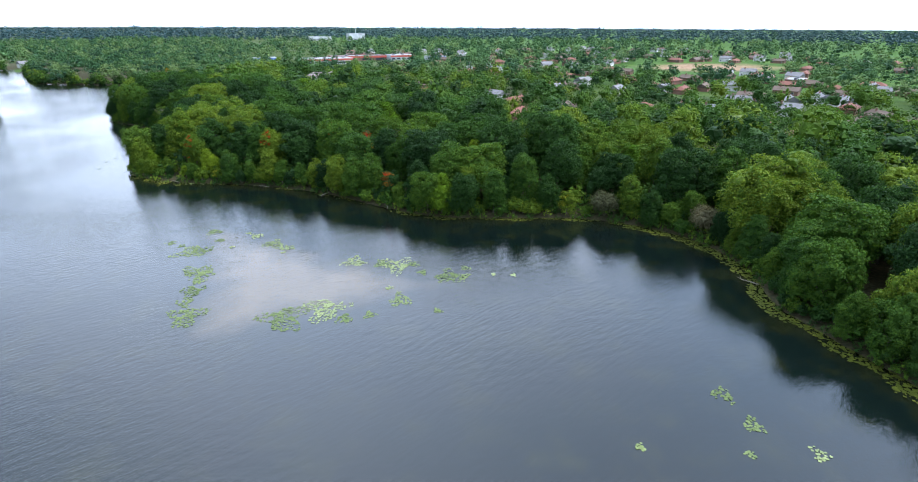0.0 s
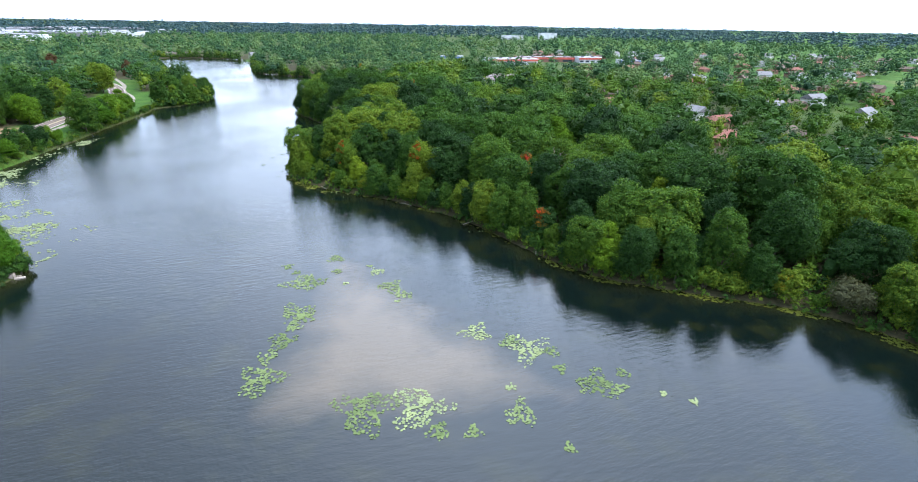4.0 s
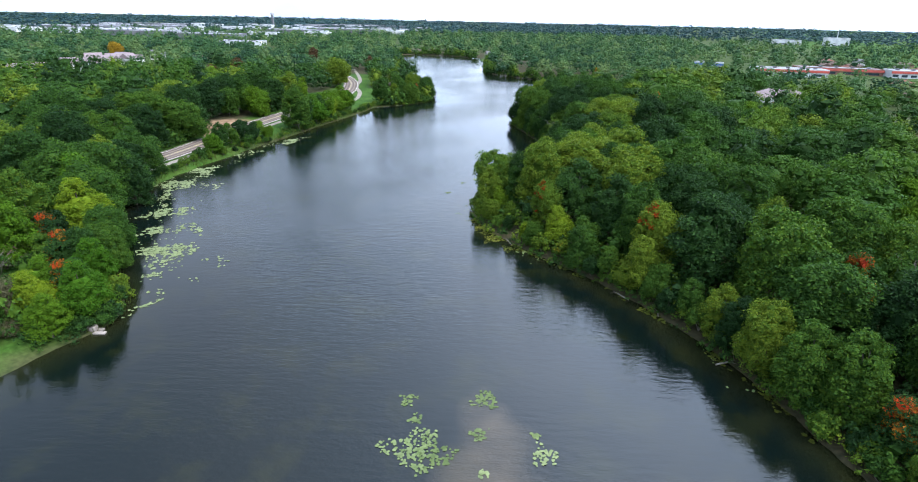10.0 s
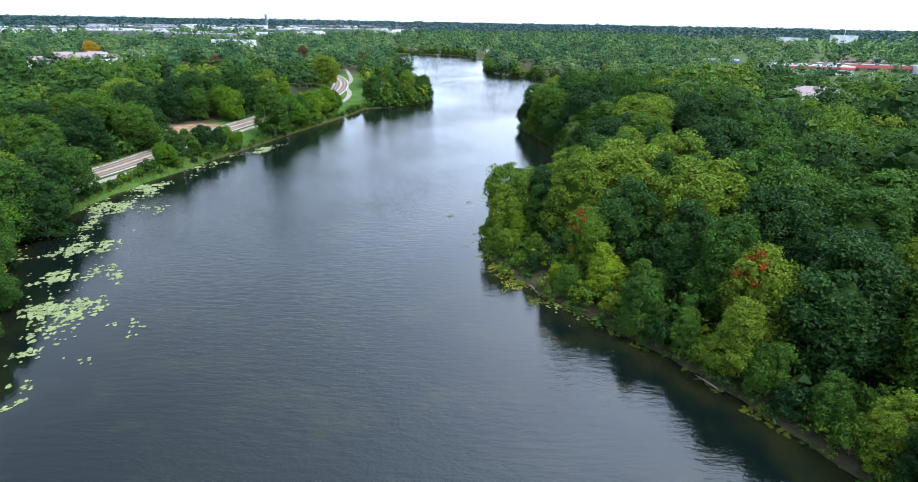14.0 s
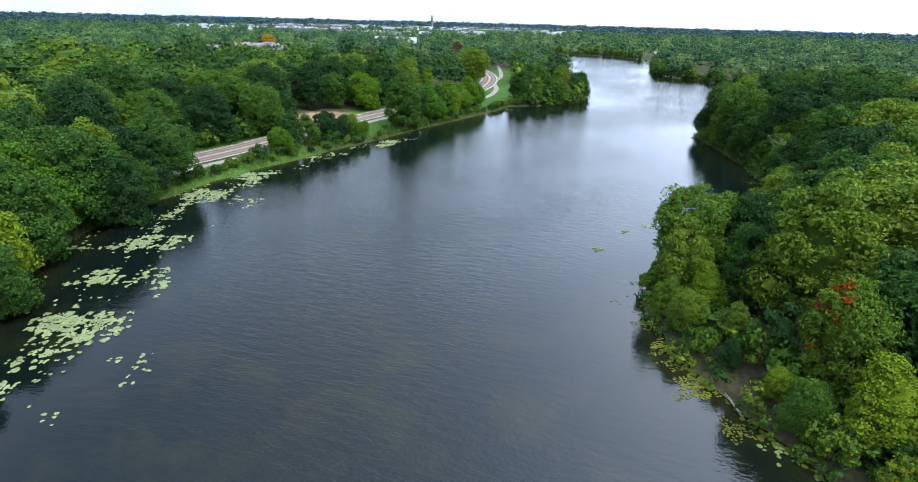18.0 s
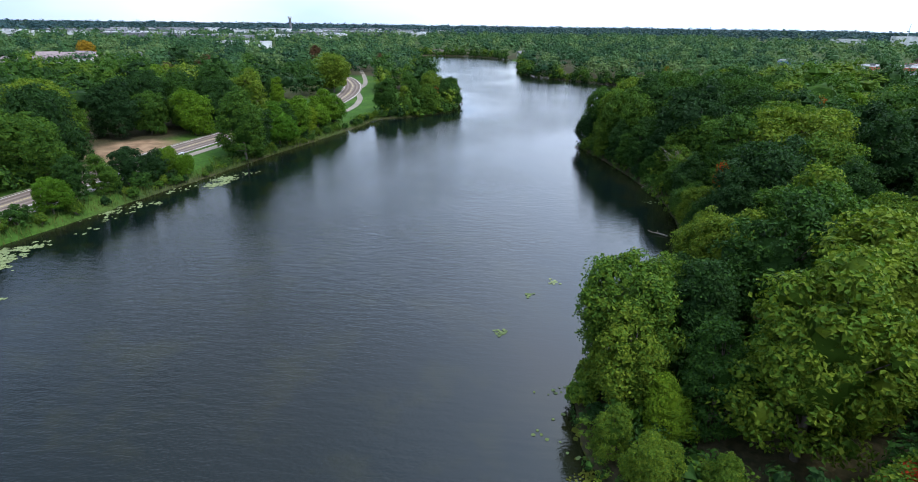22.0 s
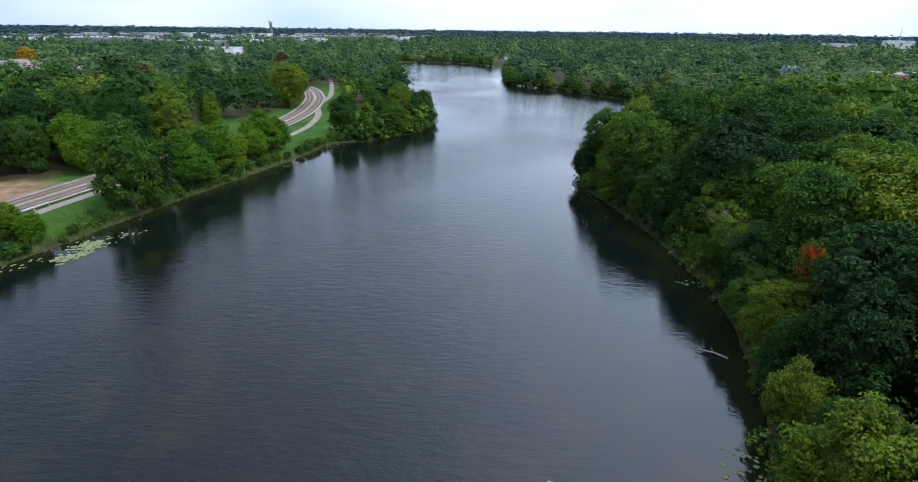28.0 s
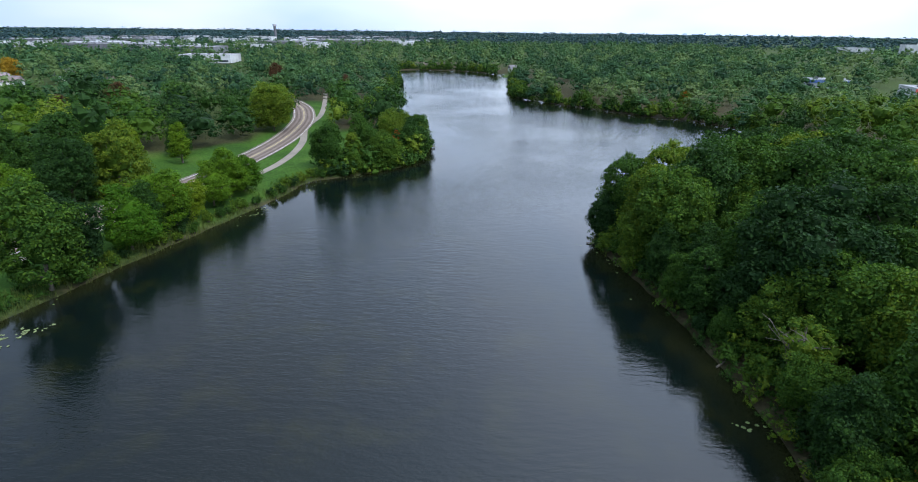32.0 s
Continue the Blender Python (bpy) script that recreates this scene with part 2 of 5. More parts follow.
def water_material():
    m, n, l, b = material("lake_water")
    at = n.new("ShaderNodeAttribute")
    at.attribute_name = "shoal"
    edge = n.new("ShaderNodeAttribute")
    edge.attribute_name = "edge"
    t = noise_node(n, l, 0.02, 5)
    deep = ramp(n, [(0.3, (0.0012, 0.0030, 0.0028)), (0.7, (0.0022, 0.0046, 0.0040))])
    l.new(t.outputs[0], deep.inputs[0])
    t2 = noise_node(n, l, 0.10, 6)
    mk = n.new("ShaderNodeMath")
    mk.operation = 'MULTIPLY_ADD'
    l.new(t2.outputs[0], mk.inputs[0])
    mk.inputs[1].default_value = 0.9
    ad = n.new("ShaderNodeMath")
    ad.operation = 'SUBTRACT'
    l.new(at.outputs["Fac"], ad.inputs[0])
    ad.inputs[1].default_value = 0.62
    l.new(ad.outputs[0], mk.inputs[2])
    mask = ramp(n, [(0.06, (0, 0, 0)), (0.75, (1, 1, 1))])
    l.new(mk.outputs[0], mask.inputs[0])
    # weed beds under the surface
    t3 = noise_node(n, l, 0.11, 7, rough=0.65)
    weed = ramp(n, [(0.50, (0, 0, 0)), (0.66, (1, 1, 1))])
    l.new(t3.outputs[0], weed.inputs[0])
    bed = mix_rgb(n, l, weed.outputs[0], deep.outputs[0], (0.0062, 0.0078, 0.0034))
    c1 = mix_rgb(n, l, mask.outputs[0], bed, (0.056, 0.042, 0.026))
    c2 = mix_rgb(n, l, edge.outputs["Fac"], c1, (0.012, 0.013, 0.004))
    l.new(c2, b.inputs["Base Color"])
    b.inputs["Roughness"].default_value = 0.03
    b.inputs["IOR"].default_value = 1.333
    w1 = noise_node(n, l, 1.15, 3, stretch=(3.2, 1.0, 1.0, radians(22)))
    w2 = noise_node(n, l, 4.2, 2, stretch=(2.2, 1.0, 1.0, radians(34)))
    calm = noise_node(n, l, 0.018, 3)
    cr = ramp(n, [(0.35, (0.40, 0.40, 0.40)), (0.65, (1, 1, 1))])
    l.new(calm.outputs[0], cr.inputs[0])
    h = mix_rgb(n, l, 0.36, w1.outputs[0], w2.outputs[0])
    hh = mix_rgb(n, l, 1.0, h, cr.outputs[0], 'MULTIPLY')
    lee = n.new("ShaderNodeAttribute")
    lee.attribute_name = "lee"
    still = ramp(n, [(0.0, (1, 1, 1)), (1.0, (0.24, 0.24, 0.24))])
    l.new(lee.outputs["Fac"], still.inputs[0])
    add_bump(n, l, mix_rgb(n, l, 1.0, hh, still.outputs[0], 'MULTIPLY'), 1.0, 0.21, b)
    return m


def ground_material():
    m, n, l, b = material("ground_cover")
    bare = n.new("ShaderNodeAttribute")
    bare.attribute_name = "bare"
    t = noise_node(n, l, 0.05, 6)
    grass = ramp(n, [(0.3, (0.018, 0.046, 0.008)), (0.55, (0.034, 0.076, 0.011)), (0.75, (0.060, 0.090, 0.018))])
    l.new(t.outputs[0], grass.inputs[0])
    t2 = noise_node(n, l, 1.3, 5)
    g2 = ramp(n, [(0.25, (0.6, 0.6, 0.6)), (0.75, (1.2, 1.2, 1.2))])
    l.new(t2.outputs[0], g2.inputs[0])
    c = mix_rgb(n, l, 1.0, grass.outputs[0], g2.outputs[0], 'MULTIPLY')
    lawn = n.new("ShaderNodeAttribute")
    lawn.attribute_name = "lawn"
    litter = ramp(n, [(0.3, (0.018, 0.020, 0.010)), (0.7, (0.050, 0.042, 0.022))])
    l.new(t2.outputs[0], litter.inputs[0])
    c = mix_rgb(n, l, lawn.outputs["Fac"], litter.outputs[0], c)
    t3 = noise_node(n, l, 0.3, 4)
    soil = ramp(n, [(0.3, (0.10, 0.062, 0.036)), (0.7, (0.22, 0.145, 0.09))])
    l.new(t3.outputs[0], soil.inputs[0])
    c2 = mix_rgb(n, l, bare.outputs["Fac"], c, soil.outputs[0])
    l.new(c2, b.inputs["Base Color"])
    b.inputs["Roughness"].default_value = 0.95
    b.inputs["Specular IOR Level"].default_value = 0.05
    add_bump(n, l, t2.outputs[0], 0.5, 0.3, b)
    return m


WATER, GROUND = water_material(), ground_material()

ROOFS = [plain("shingles_brown", (0.10, 0.072, 0.058), 0.9, 0.25, 0.5), plain("shingles_grey", (0.14, 0.135, 0.14), 0.9, 0.25, 0.5),
         plain("shingles_red", (0.14, 0.06, 0.045), 0.9, 0.25, 0.5), plain("shingles_mauve", (0.19, 0.15, 0.15), 0.9, 0.25, 0.5)]
BRICK = plain("house_brick", (0.20, 0.115, 0.085), 0.9, 0.25, 0.8)
SIDING = plain("pale_siding", (0.55, 0.53, 0.50), 0.7, 0.15, 0.5)
WHITE_WALL = plain("white_wall", (0.48, 0.48, 0.48), 0.7, 0.3, 0.1)
GREY_WALL = plain("grey_wall", (0.14, 0.14, 0.15), 0.8, 0.3, 0.05)
WHITE_ROOF = plain("white_membrane_roof", (0.30, 0.31, 0.335), 0.8, 0.5, 0.03)
GREY_ROOF = plain("grey_gravel_roof", (0.24, 0.24, 0.255), 0.9, 0.4, 0.03)
RED_PANEL = plain("red_fascia", (0.42, 0.09, 0.07), 0.7, 0.2, 0.3)
BLUE_PANEL = plain("blue_fascia", (0.10, 0.17, 0.42), 0.6, 0.2, 0.3)
DOOR = plain("painted_door", (0.30, 0.10, 0.08), 0.6, 0.2, 1.0)
PAD_GREEN = leaf_material("lily_pads", [(0.0, (0.066, 0.092, 0.034)), (0.5, (0.100, 0.130, 0.054)), (1.0, (0.150, 0.178, 0.088))], "object", 0.05)
ALGAE = leaf_material("duckweed", [(0.0, (0.036, 0.045, 0.007)), (0.5, (0.060, 0.069, 0.009)), (1.0, (0.096, 0.099, 0.015))], "object", 0.05)
REED = leaf_material("reeds", [(0.0, (0.058, 0.078, 0.019)), (0.5, (0.098, 0.111, 0.033)), (1.0, (0.156, 0.143, 0.058))], "object", 0.2)


# ---- mesh helpers ----
def np_mesh(name, V, F, mats, idx=None, smooth=False):
    V, F = np.asarray(V, np.float32), np.asarray(F, np.int32)
    me = bpy.data.meshes.new(name)
    k = F.shape[1]
    me.vertices.add(len(V))
    me.vertices.foreach_set("co", V.ravel())
    me.loops.add(F.size)
    me.loops.foreach_set("vertex_index", F.ravel())
    me.polygons.add(len(F))
    me.polygons.foreach_set("loop_start", np.arange(0, F.size, k, dtype=np.int32))
    me.polygons.foreach_set("loop_total", np.full(len(F), k, np.int32))
    me.polygons.foreach_set("use_smooth", np.full(len(F), smooth))
    for m in (mats if isinstance(mats, (list, tuple)) else [mats]):
        me.materials.append(m)
    if idx is not None:
        me.polygons.foreach_set("material_index", np.asarray(idx, np.int32))
    me.update(calc_edges=True)
    return me


def attribute(me, name, values):
    a = me.attributes.new(name, 'FLOAT', 'POINT')
    a.data.foreach_set("value", np.asarray(values, np.float32))


KIDS = {}


def part(name, me, parent, label=""):
    ob = new(name, me)
    ob.parent = parent
    KIDS.setdefault(parent, []).append(ob)
    return tagged(ob, label) if label else ob


def thing(name, label, category, group="", kind="", m=None):
    ob = new(name)
    ob.empty_display_size = 0.5
    if m is not None:
        ob.matrix_world = m
    return tagged(ob, label, category, group, kind)


def clone(ob, m):
    """As copy_thing, for things whose parts were made by part()."""
    def dup(o, parent):
        c = o.copy()
        scene.collection.objects.link(c)
        if parent:
            c.parent = parent
        for kid in KIDS.get(o, ()):
            dup(kid, c)
        return c
    top = dup(ob, None)
    top.matrix_basis = m
    return top


def box_vf(x0, x1, y0, y1, z0, z1):
    V = [(x0, y0, z0), (x1, y0, z0), (x1, y1, z0), (x0, y1, z0), (x0, y0, z1), (x1, y0, z1), (x1, y1, z1), (x0, y1, z1)]
    F = [(0, 3, 2, 1), (4, 5, 6, 7), (0, 1, 5, 4), (1, 2, 6, 5), (2, 3, 7, 6), (3, 0, 4, 7)]
    return V, F


def join_vf(pairs):
    V, F, k = [], [], 0
    for v, f in pairs:
        v, f = np.asarray(v, float), np.asarray(f, int)
        V.append(v)
        F.append(f + k)
        k += len(v)
    return np.concatenate(V), np.concatenate(F)


def spline(P, step=3.0, closed=False):
    """A smooth curve through control points, at even steps."""
    P = np.asarray(P, float)
    n = len(P)
    out = []
    for i in range(n if closed else n - 1):
        if closed:
            a, b, c, d = P[i - 1], P[i], P[(i + 1) % n], P[(i + 2) % n]
        else:
            a, b, c, d = P[max(i - 1, 0)], P[i], P[i + 1], P[min(i + 2, n - 1)]
        for t in np.linspace(0, 1, max(2, int(np.linalg.norm(c - b) / step) + 1), endpoint=False):
            out.append(0.5 * (2 * b + (c - a) * t + (2 * a - 5 * b + 4 * c - d) * t * t + (3 * b - a - 3 * c + d) * t ** 3))
    if not closed:
        out.append(P[-1])
    return np.array(out)


def fbm(x, y, scale, seed=0.0, octaves=3):
    """Cheap smooth noise from summed sines, about -1 to 1."""
    v = np.zeros_like(np.asarray(x, float))
    a, s, q = 1.0, scale, 0.0
    for o in range(octaves):
        p = seed + o * 1.7
        v = v + a * np.sin(x * s + 1.3 * np.sin(y * s * 0.7 + p) + p) * np.cos(y * s * 1.1 + 1.2 * np.sin(x * s * 0.6 + 2 * p))
        q += a
        a, s = a * 0.5, s * 2.1
    return v / q


class Scatter:
    """Places trees apart from one another."""

    def __init__(self):
        self.cells = {}

    def free(self, x, y, r):
        i, j = int(x // 12), int(y // 12)
        for a in range(i - 2, i + 3):
            for b in range(j - 2, j + 3):
                for px, py, pr in self.cells.get((a, b), ()):
                    if (px - x) ** 2 + (py - y) ** 2 < ((pr + r) * 0.5) ** 2 * 1.0:
                        return False
        return True

    def add(self, x, y, r):
        self.cells.setdefault((int(x // 12), int(y // 12)), []).append((x, y, r))


SC = Scatter()


# ---- plan of the shore ----
EAST = [(110, -420), (70, -200), (76, -60), (80, -10), (81, 15), (82, 35), (90, 50), (92, 63), (89, 76), (80, 88), (68, 96),
        (50, 102), (33, 109), (20, 122), (8, 138), (-6, 152), (-22, 163), (-38, 171), (-50, 178), (-60, 187), (-63, 194),
        (-62.5, 202), (-57, 216), (-56, 235), (-57, 250), (-61, 268), (-69, 285), (-81, 304), (-94, 322), (-97, 332), (-84, 352),
        (-66, 390), (-55, 440), (-58, 490), (-80, 520), (-114, 531), (-150, 545)]
NORTH = [(-200, 568), (-212, 585), (-235, 640), (-258, 700), (-290, 745), (-330, 772), (-372, 774), (-408, 755), (-395, 715),
         (-350, 650), (-318, 600), (-304, 562), (-290, 530), (-245, 470), (-205, 420), (-180, 397)]
WEST = [(-175, 385), (-171, 373), (-173, 361), (-180, 346), (-187, 335), (-184, 322), (-181, 300), (-178, 270), (-174, 240),
        (-172, 220), (-169, 195), (-165, 175), (-158, 158), (-148, 143), (-133, 131), (-115, 121), (-100, 112), (-96, 106),
        (-97, 98), (-97, 90), (-96, 82), (-104, 72), (-120, 50), (-140, 0), (-160, -100), (-180, -300), (-120, -420)]
SHORE = spline(EAST + NORTH + WEST, 4.0, True)
ROAD = spline([(-235, -160), (-195, -20), (-168, 60), (-164, 98), (-170, 130), (-179, 165), (-184, 192), (-190, 214), (-197, 236), (-206, 276),
               (-212, 316), (-227, 360), (-246, 396), (-271, 430), (-306, 462), (-380, 505), (-470, 553), (-530, 615), (-580, 675), (-680, 745)], 4.0)
TRAIL = spline([(-215, -160), (-178, -20), (-152, 60), (-148, 84), (-155, 112), (-163, 138), (-171, 168), (-176, 194), (-182, 216), (-189, 238), (-197, 276),
                (-200, 318), (-207, 345), (-222, 372), (-244, 400), (-262, 432), (-290, 470), (-330, 520)], 4.0)


def seg_distance(X, Y, C, closed=False):
    """Distance from points to a curve."""
    D = np.full(X.shape, 1e9)
    A = C if closed else C[:-1]
    B = np.roll(C, -1, 0) if closed else C[1:]
    for (ax, ay), (bx, by) in zip(A, B):
        dx, dy = bx - ax, by - ay
        t = np.clip(((X - ax) * dx + (Y - ay) * dy) / (dx * dx + dy * dy), 0, 1)
        D = np.minimum(D, (X - ax - t * dx) ** 2 + (Y - ay - t * dy) ** 2)
    return np.sqrt(D)


def inside(X, Y, C):
    r = np.zeros(X.shape, bool)
    for (ax, ay), (bx, by) in zip(C, np.roll(C, -1, 0)):
        if ay != by:
            r ^= ((ay > Y) != (by > Y)) & (X < (bx - ax) * (Y - ay) / (by - ay) + ax)
    return r


def land_exact(X, Y):
    d = seg_distance(X, Y, SHORE, True)
    d = d + 0.9 * fbm(X, Y, 0.35, 3.0) * np.exp(-d / 12)
    return np.where(inside(X, Y, SHORE), -d, d)


# the three distances, kept on a fine grid over the lake's near half
GX, GY, GS = -340.0, -80.0, 1.5
gx, gy = np.meshgrid(GX + GS * np.arange(370), GY + GS * np.arange(344))
TABLE = [land_exact(gx, gy), seg_distance(gx, gy, ROAD), seg_distance(gx, gy, TRAIL)]


def looked_up(k, X, Y, exact):
    X, Y = np.asarray(X, float), np.asarray(Y, float)
    u, v = (X - GX) / GS, (Y - GY) / GS
    inn = (u >= 0) & (u < 368) & (v >= 0) & (v < 342)
    out = np.empty(X.shape)
    i, j = u[inn].astype(int), v[inn].astype(int)
    a, b = u[inn] - i, v[inn] - j
    t = TABLE[k]
    out[inn] = (t[j, i] * (1 - a) + t[j, i + 1] * a) * (1 - b) + (t[j + 1, i] * (1 - a) + t[j + 1, i + 1] * a) * b
    if not inn.all():
        out[~inn] = exact(X[~inn], Y[~inn])
    return out


def land(X, Y):
    """Signed distance to the shore: above 0 on land."""
    return looked_up(0, X, Y, land_exact)


def road_gap(X, Y):
    return looked_up(1, X, Y, lambda x, y: seg_distance(x, y, ROAD))


def trail_gap(X, Y):
    return looked_up(2, X, Y, lambda x, y: seg_distance(x, y, TRAIL))


def height_from(X, Y, d, dr, dt):
    z = np.where(d > 0, 0.9 * (1 - np.exp(-np.maximum(d, 0) / 2.5)) + 3.0 * (1 - np.exp(-np.maximum(d, 0) / 60)), np.maximum(-4, 0.35 * d))
    east = 1 / (1 + np.exp(-(X + 0.2 * Y + 70) / 15))
    z = z + np.where(d > 0, east * 2.5 * (1 - np.exp(-np.maximum(d, 0) / 25)), 0)
    z = z + np.where(d > 3, 0.35 * fbm(X, Y, 0.06, 1.0), 0)
    w = np.exp(-np.maximum(np.minimum(dr - 7, dt - 3), 0) / 4.0)
    return np.where(d > 0, z * (1 - w) + 2.0 * w, z)


def height(X, Y):
    X, Y = np.asarray(X, float), np.asarray(Y, float)
    return height_from(X, Y, land(X, Y), road_gap(X, Y), trail_gap(X, Y))


def axis(a, b, step, lo, hi):
    core = list(np.arange(a, b + step, step))
    s, v = step, core[-1]
    while v < hi:
        s *= 1.13
        v += s
        core.append(v)
    s, v = step, a
    while v > lo:
        s *= 1.13
        v -= s
        core.insert(0, v)
    return np.array(core)


def grid_vf(xs, ys):
    X, Y = np.meshgrid(xs, ys)
    nx, ny = len(xs), len(ys)
    i = np.arange((ny - 1) * (nx - 1))
    a = (i // (nx - 1)) * nx + i % (nx - 1)
    return X.ravel(), Y.ravel(), np.stack([a, a + 1, a + nx + 1, a + nx], 1)


LAWNS = [(-228, 318, 28, 22), (-232, 345, 12, 22), (-203, 352, 14, 20), (-148, 108, 20, 16), (-276, 742, 16, 22), (-305, 558, 18, 12), (-208, 378, 24, 34), (-285, 450, 30, 26)]


def build_ground():
    X, Y, F = grid_vf(axis(-330, 180, 3.0, -5600, 5600), axis(-60, 420, 3.0, -5600, 5600))
    d, dr, dt = land(X, Y), road_gap(X, Y), trail_gap(X, Y)
    Z = height_from(X, Y, d, dr, dt)
    me = np_mesh("ground", np.stack([X, Y, Z], 1), F, GROUND, smooth=True)
    bare = np.zeros_like(X)
    for cx, cy, rx, ry in ((-146, 110, 11, 9), (-109, 93, 4, 5), (-198, 233, 9, 13), (-211, 245, 11, 15), (480, 485, 80, 62), (300, 230, 14, 9), (-303, 561, 9, 7)):
        q = ((X - cx) / rx) ** 2 + ((Y - cy) / ry) ** 2 + 0.4 * fbm(X, Y, 0.25, 2.0)
        bare = np.maximum(bare, np.clip(1.6 - 1.4 * q, 0, 1))
    beach = np.clip(1.2 - np.abs(d - 0.7) / 1.0, 0, 1) * np.clip(1.6 - ((X + 101) ** 2 / 150 + (Y - 87) ** 2 / 130), 0, 1)
    attribute(me, "bare", np.maximum(bare, beach))
    lawn = np.clip(2.2 - np.minimum(dr - 4, dt - 2) / 5, 0, 1) * np.clip((470 - Y) / 20, 0, 1)
    for cx, cy, a, b in LAWNS:
        lawn = np.maximum(lawn, np.clip(2 - 1.3 * (((X - cx) / a) ** 2 + ((Y - cy) / b) ** 2), 0, 1))
    west = np.clip((-90 - X) / 10, 0, 1) * np.clip((d - 0.5) / 2, 0, 1) * np.clip((22 - d) / 6, 0, 1) * np.clip((420 - Y) / 10, 0, 1)
    far = np.clip((np.hypot(X, Y) - 350) / 150, 0, 1) * 0.5 + np.clip((X - 150) / 40, 0, 1) * 0.5
    far = far * np.clip((d - 40) / 60, 0, 1)
    attribute(me, "lawn", np.clip(np.maximum(np.maximum(lawn, west), far), 0, 1))
    tagged(new("ground", me), "grass and leaf-covered ground with bare soil", "ground", kind="structure")


def build_water():
    X, Y, F = grid_vf(axis(-210, 110, 4.0, -620, 240), axis(-60, 420, 4.0, -480, 900))
    d = land(X, Y)
    me = np_mesh("lake", np.stack([X, Y, np.zeros_like(X)], 1), F, WATER, smooth=True)
    tri = [(-28, 117), (18, 67), (-27, 62)]
    s = np.full(X.shape, 1e9)
    for (ax, ay), (bx, by) in zip(tri, tri[1:] + tri[:1]):
        nx, ny = by - ay, ax - bx
        k = math.hypot(nx, ny)
        s = np.minimum(s, ((X - ax) * nx + (Y - ay) * ny) / k)
    attribute(me, "shoal", np.clip(0.42 + s / 15.0, 0, 1))
    attribute(me, "lee", np.clip(1.2 + d / 30.0, 0, 1))
    attribute(me, "edge", np.clip(1 + d / 5.0, 0, 1) * 0.85)
    tagged(new("lake", me), "calm grey-blue lake water with fine ripples", "lake", kind="structure")


def ribbon(C, a, b, z, name, mat, closed=False):
    """A strip from offset a to offset b along a curve."""
    T = np.gradient(C, axis=0)
    T /= np.linalg.norm(T, axis=1)[:, None]
    N = np.stack([-T[:, 1], T[:, 0]], 1)
    L, R = C + N * a, C + N * b
    zz = np.full(len(C), z)
    V = np.concatenate([np.c_[L, zz], np.c_[R, zz]])
    n = len(C)
    i = np.arange(n - 1)
    return np_mesh(name, V, np.stack([i, i + n, i + n + 1, i + 1], 1), mat)


def build_road():
    road = tagged(new("road", ribbon(ROAD, -5.2, 5.2, 2.10, "road", TRACK)), "brownish worn two-lane parkway with pale painted lines", "road", kind="structure")
    for a in (-3.6, -1.6, 1.6, 3.6):
        part("wheel_track", ribbon(ROAD, a - 0.45, a + 0.45, 2.12, "wheel_track", ASPHALT), road, "darker worn wheel track")
    part("centre_strip", ribbon(ROAD, -0.45, 0.45, 2.13, "centre_strip", CONCRETE), road, "pale strip between the lanes")
    for a in (-0.25, 0.25):
        part("centre_line", ribbon(ROAD, a - 0.08, a + 0.08, 2.15, "centre_line", PAINT_YELLOW), road, "yellow painted line")
    for a in (-4.75, 4.75):
        part("edge_line", ribbon(ROAD, a - 0.13, a + 0.13, 2.14, "edge_line", PAINT_WHITE), road, "pale painted edge line")
    for a in (-5.4, 5.4):
        part("kerb", ribbon(ROAD, a - 0.25, a + 0.25, 2.22, "kerb", CONCRETE), road)
    tagged(new("pavement", ribbon(TRAIL, -1.4, 1.4, 2.08, "pavement", CONCRETE)), "pale concrete walking trail beside the parkway", "path", kind="structure")


TRACK = plain("road_surface", (0.150, 0.118, 0.098), 0.85, 0.2, 0.3)
build_ground()
build_water()
build_road()


# ---- buildings ----
def box_mesh(name, x0, x1, y0, y1, z0, z1, mat):
    return np_mesh(name, *box_vf(x0, x1, y0, y1, z0, z1), mat)


def gable(w, d, z, h, o, hip):
    """Roof with eaves: a gable, or hipped by the length hip."""
    a, b = w / 2 + o, d / 2 + o
    e = a - hip if hip else a
    V = [(-a, -b, z), (a, -b, z), (a, b, z), (-a, b, z), (-e, 0, z + h), (e, 0, z + h),
         (-a, -b, z - 0.18), (a, -b, z - 0.18), (a, b, z - 0.18), (-a, b, z - 0.18)]
    F = [(0, 1, 5), (0, 5, 4), (2, 3, 4), (2, 4, 5), (3, 0, 4), (1, 2, 5), (6, 8, 7), (6, 9, 8), (0, 6, 7), (0, 7, 1), (1, 7, 8), (1, 8, 2),
         (2, 8, 9), (2, 9, 3), (3, 9, 6), (3, 6, 0)]
    return V, F


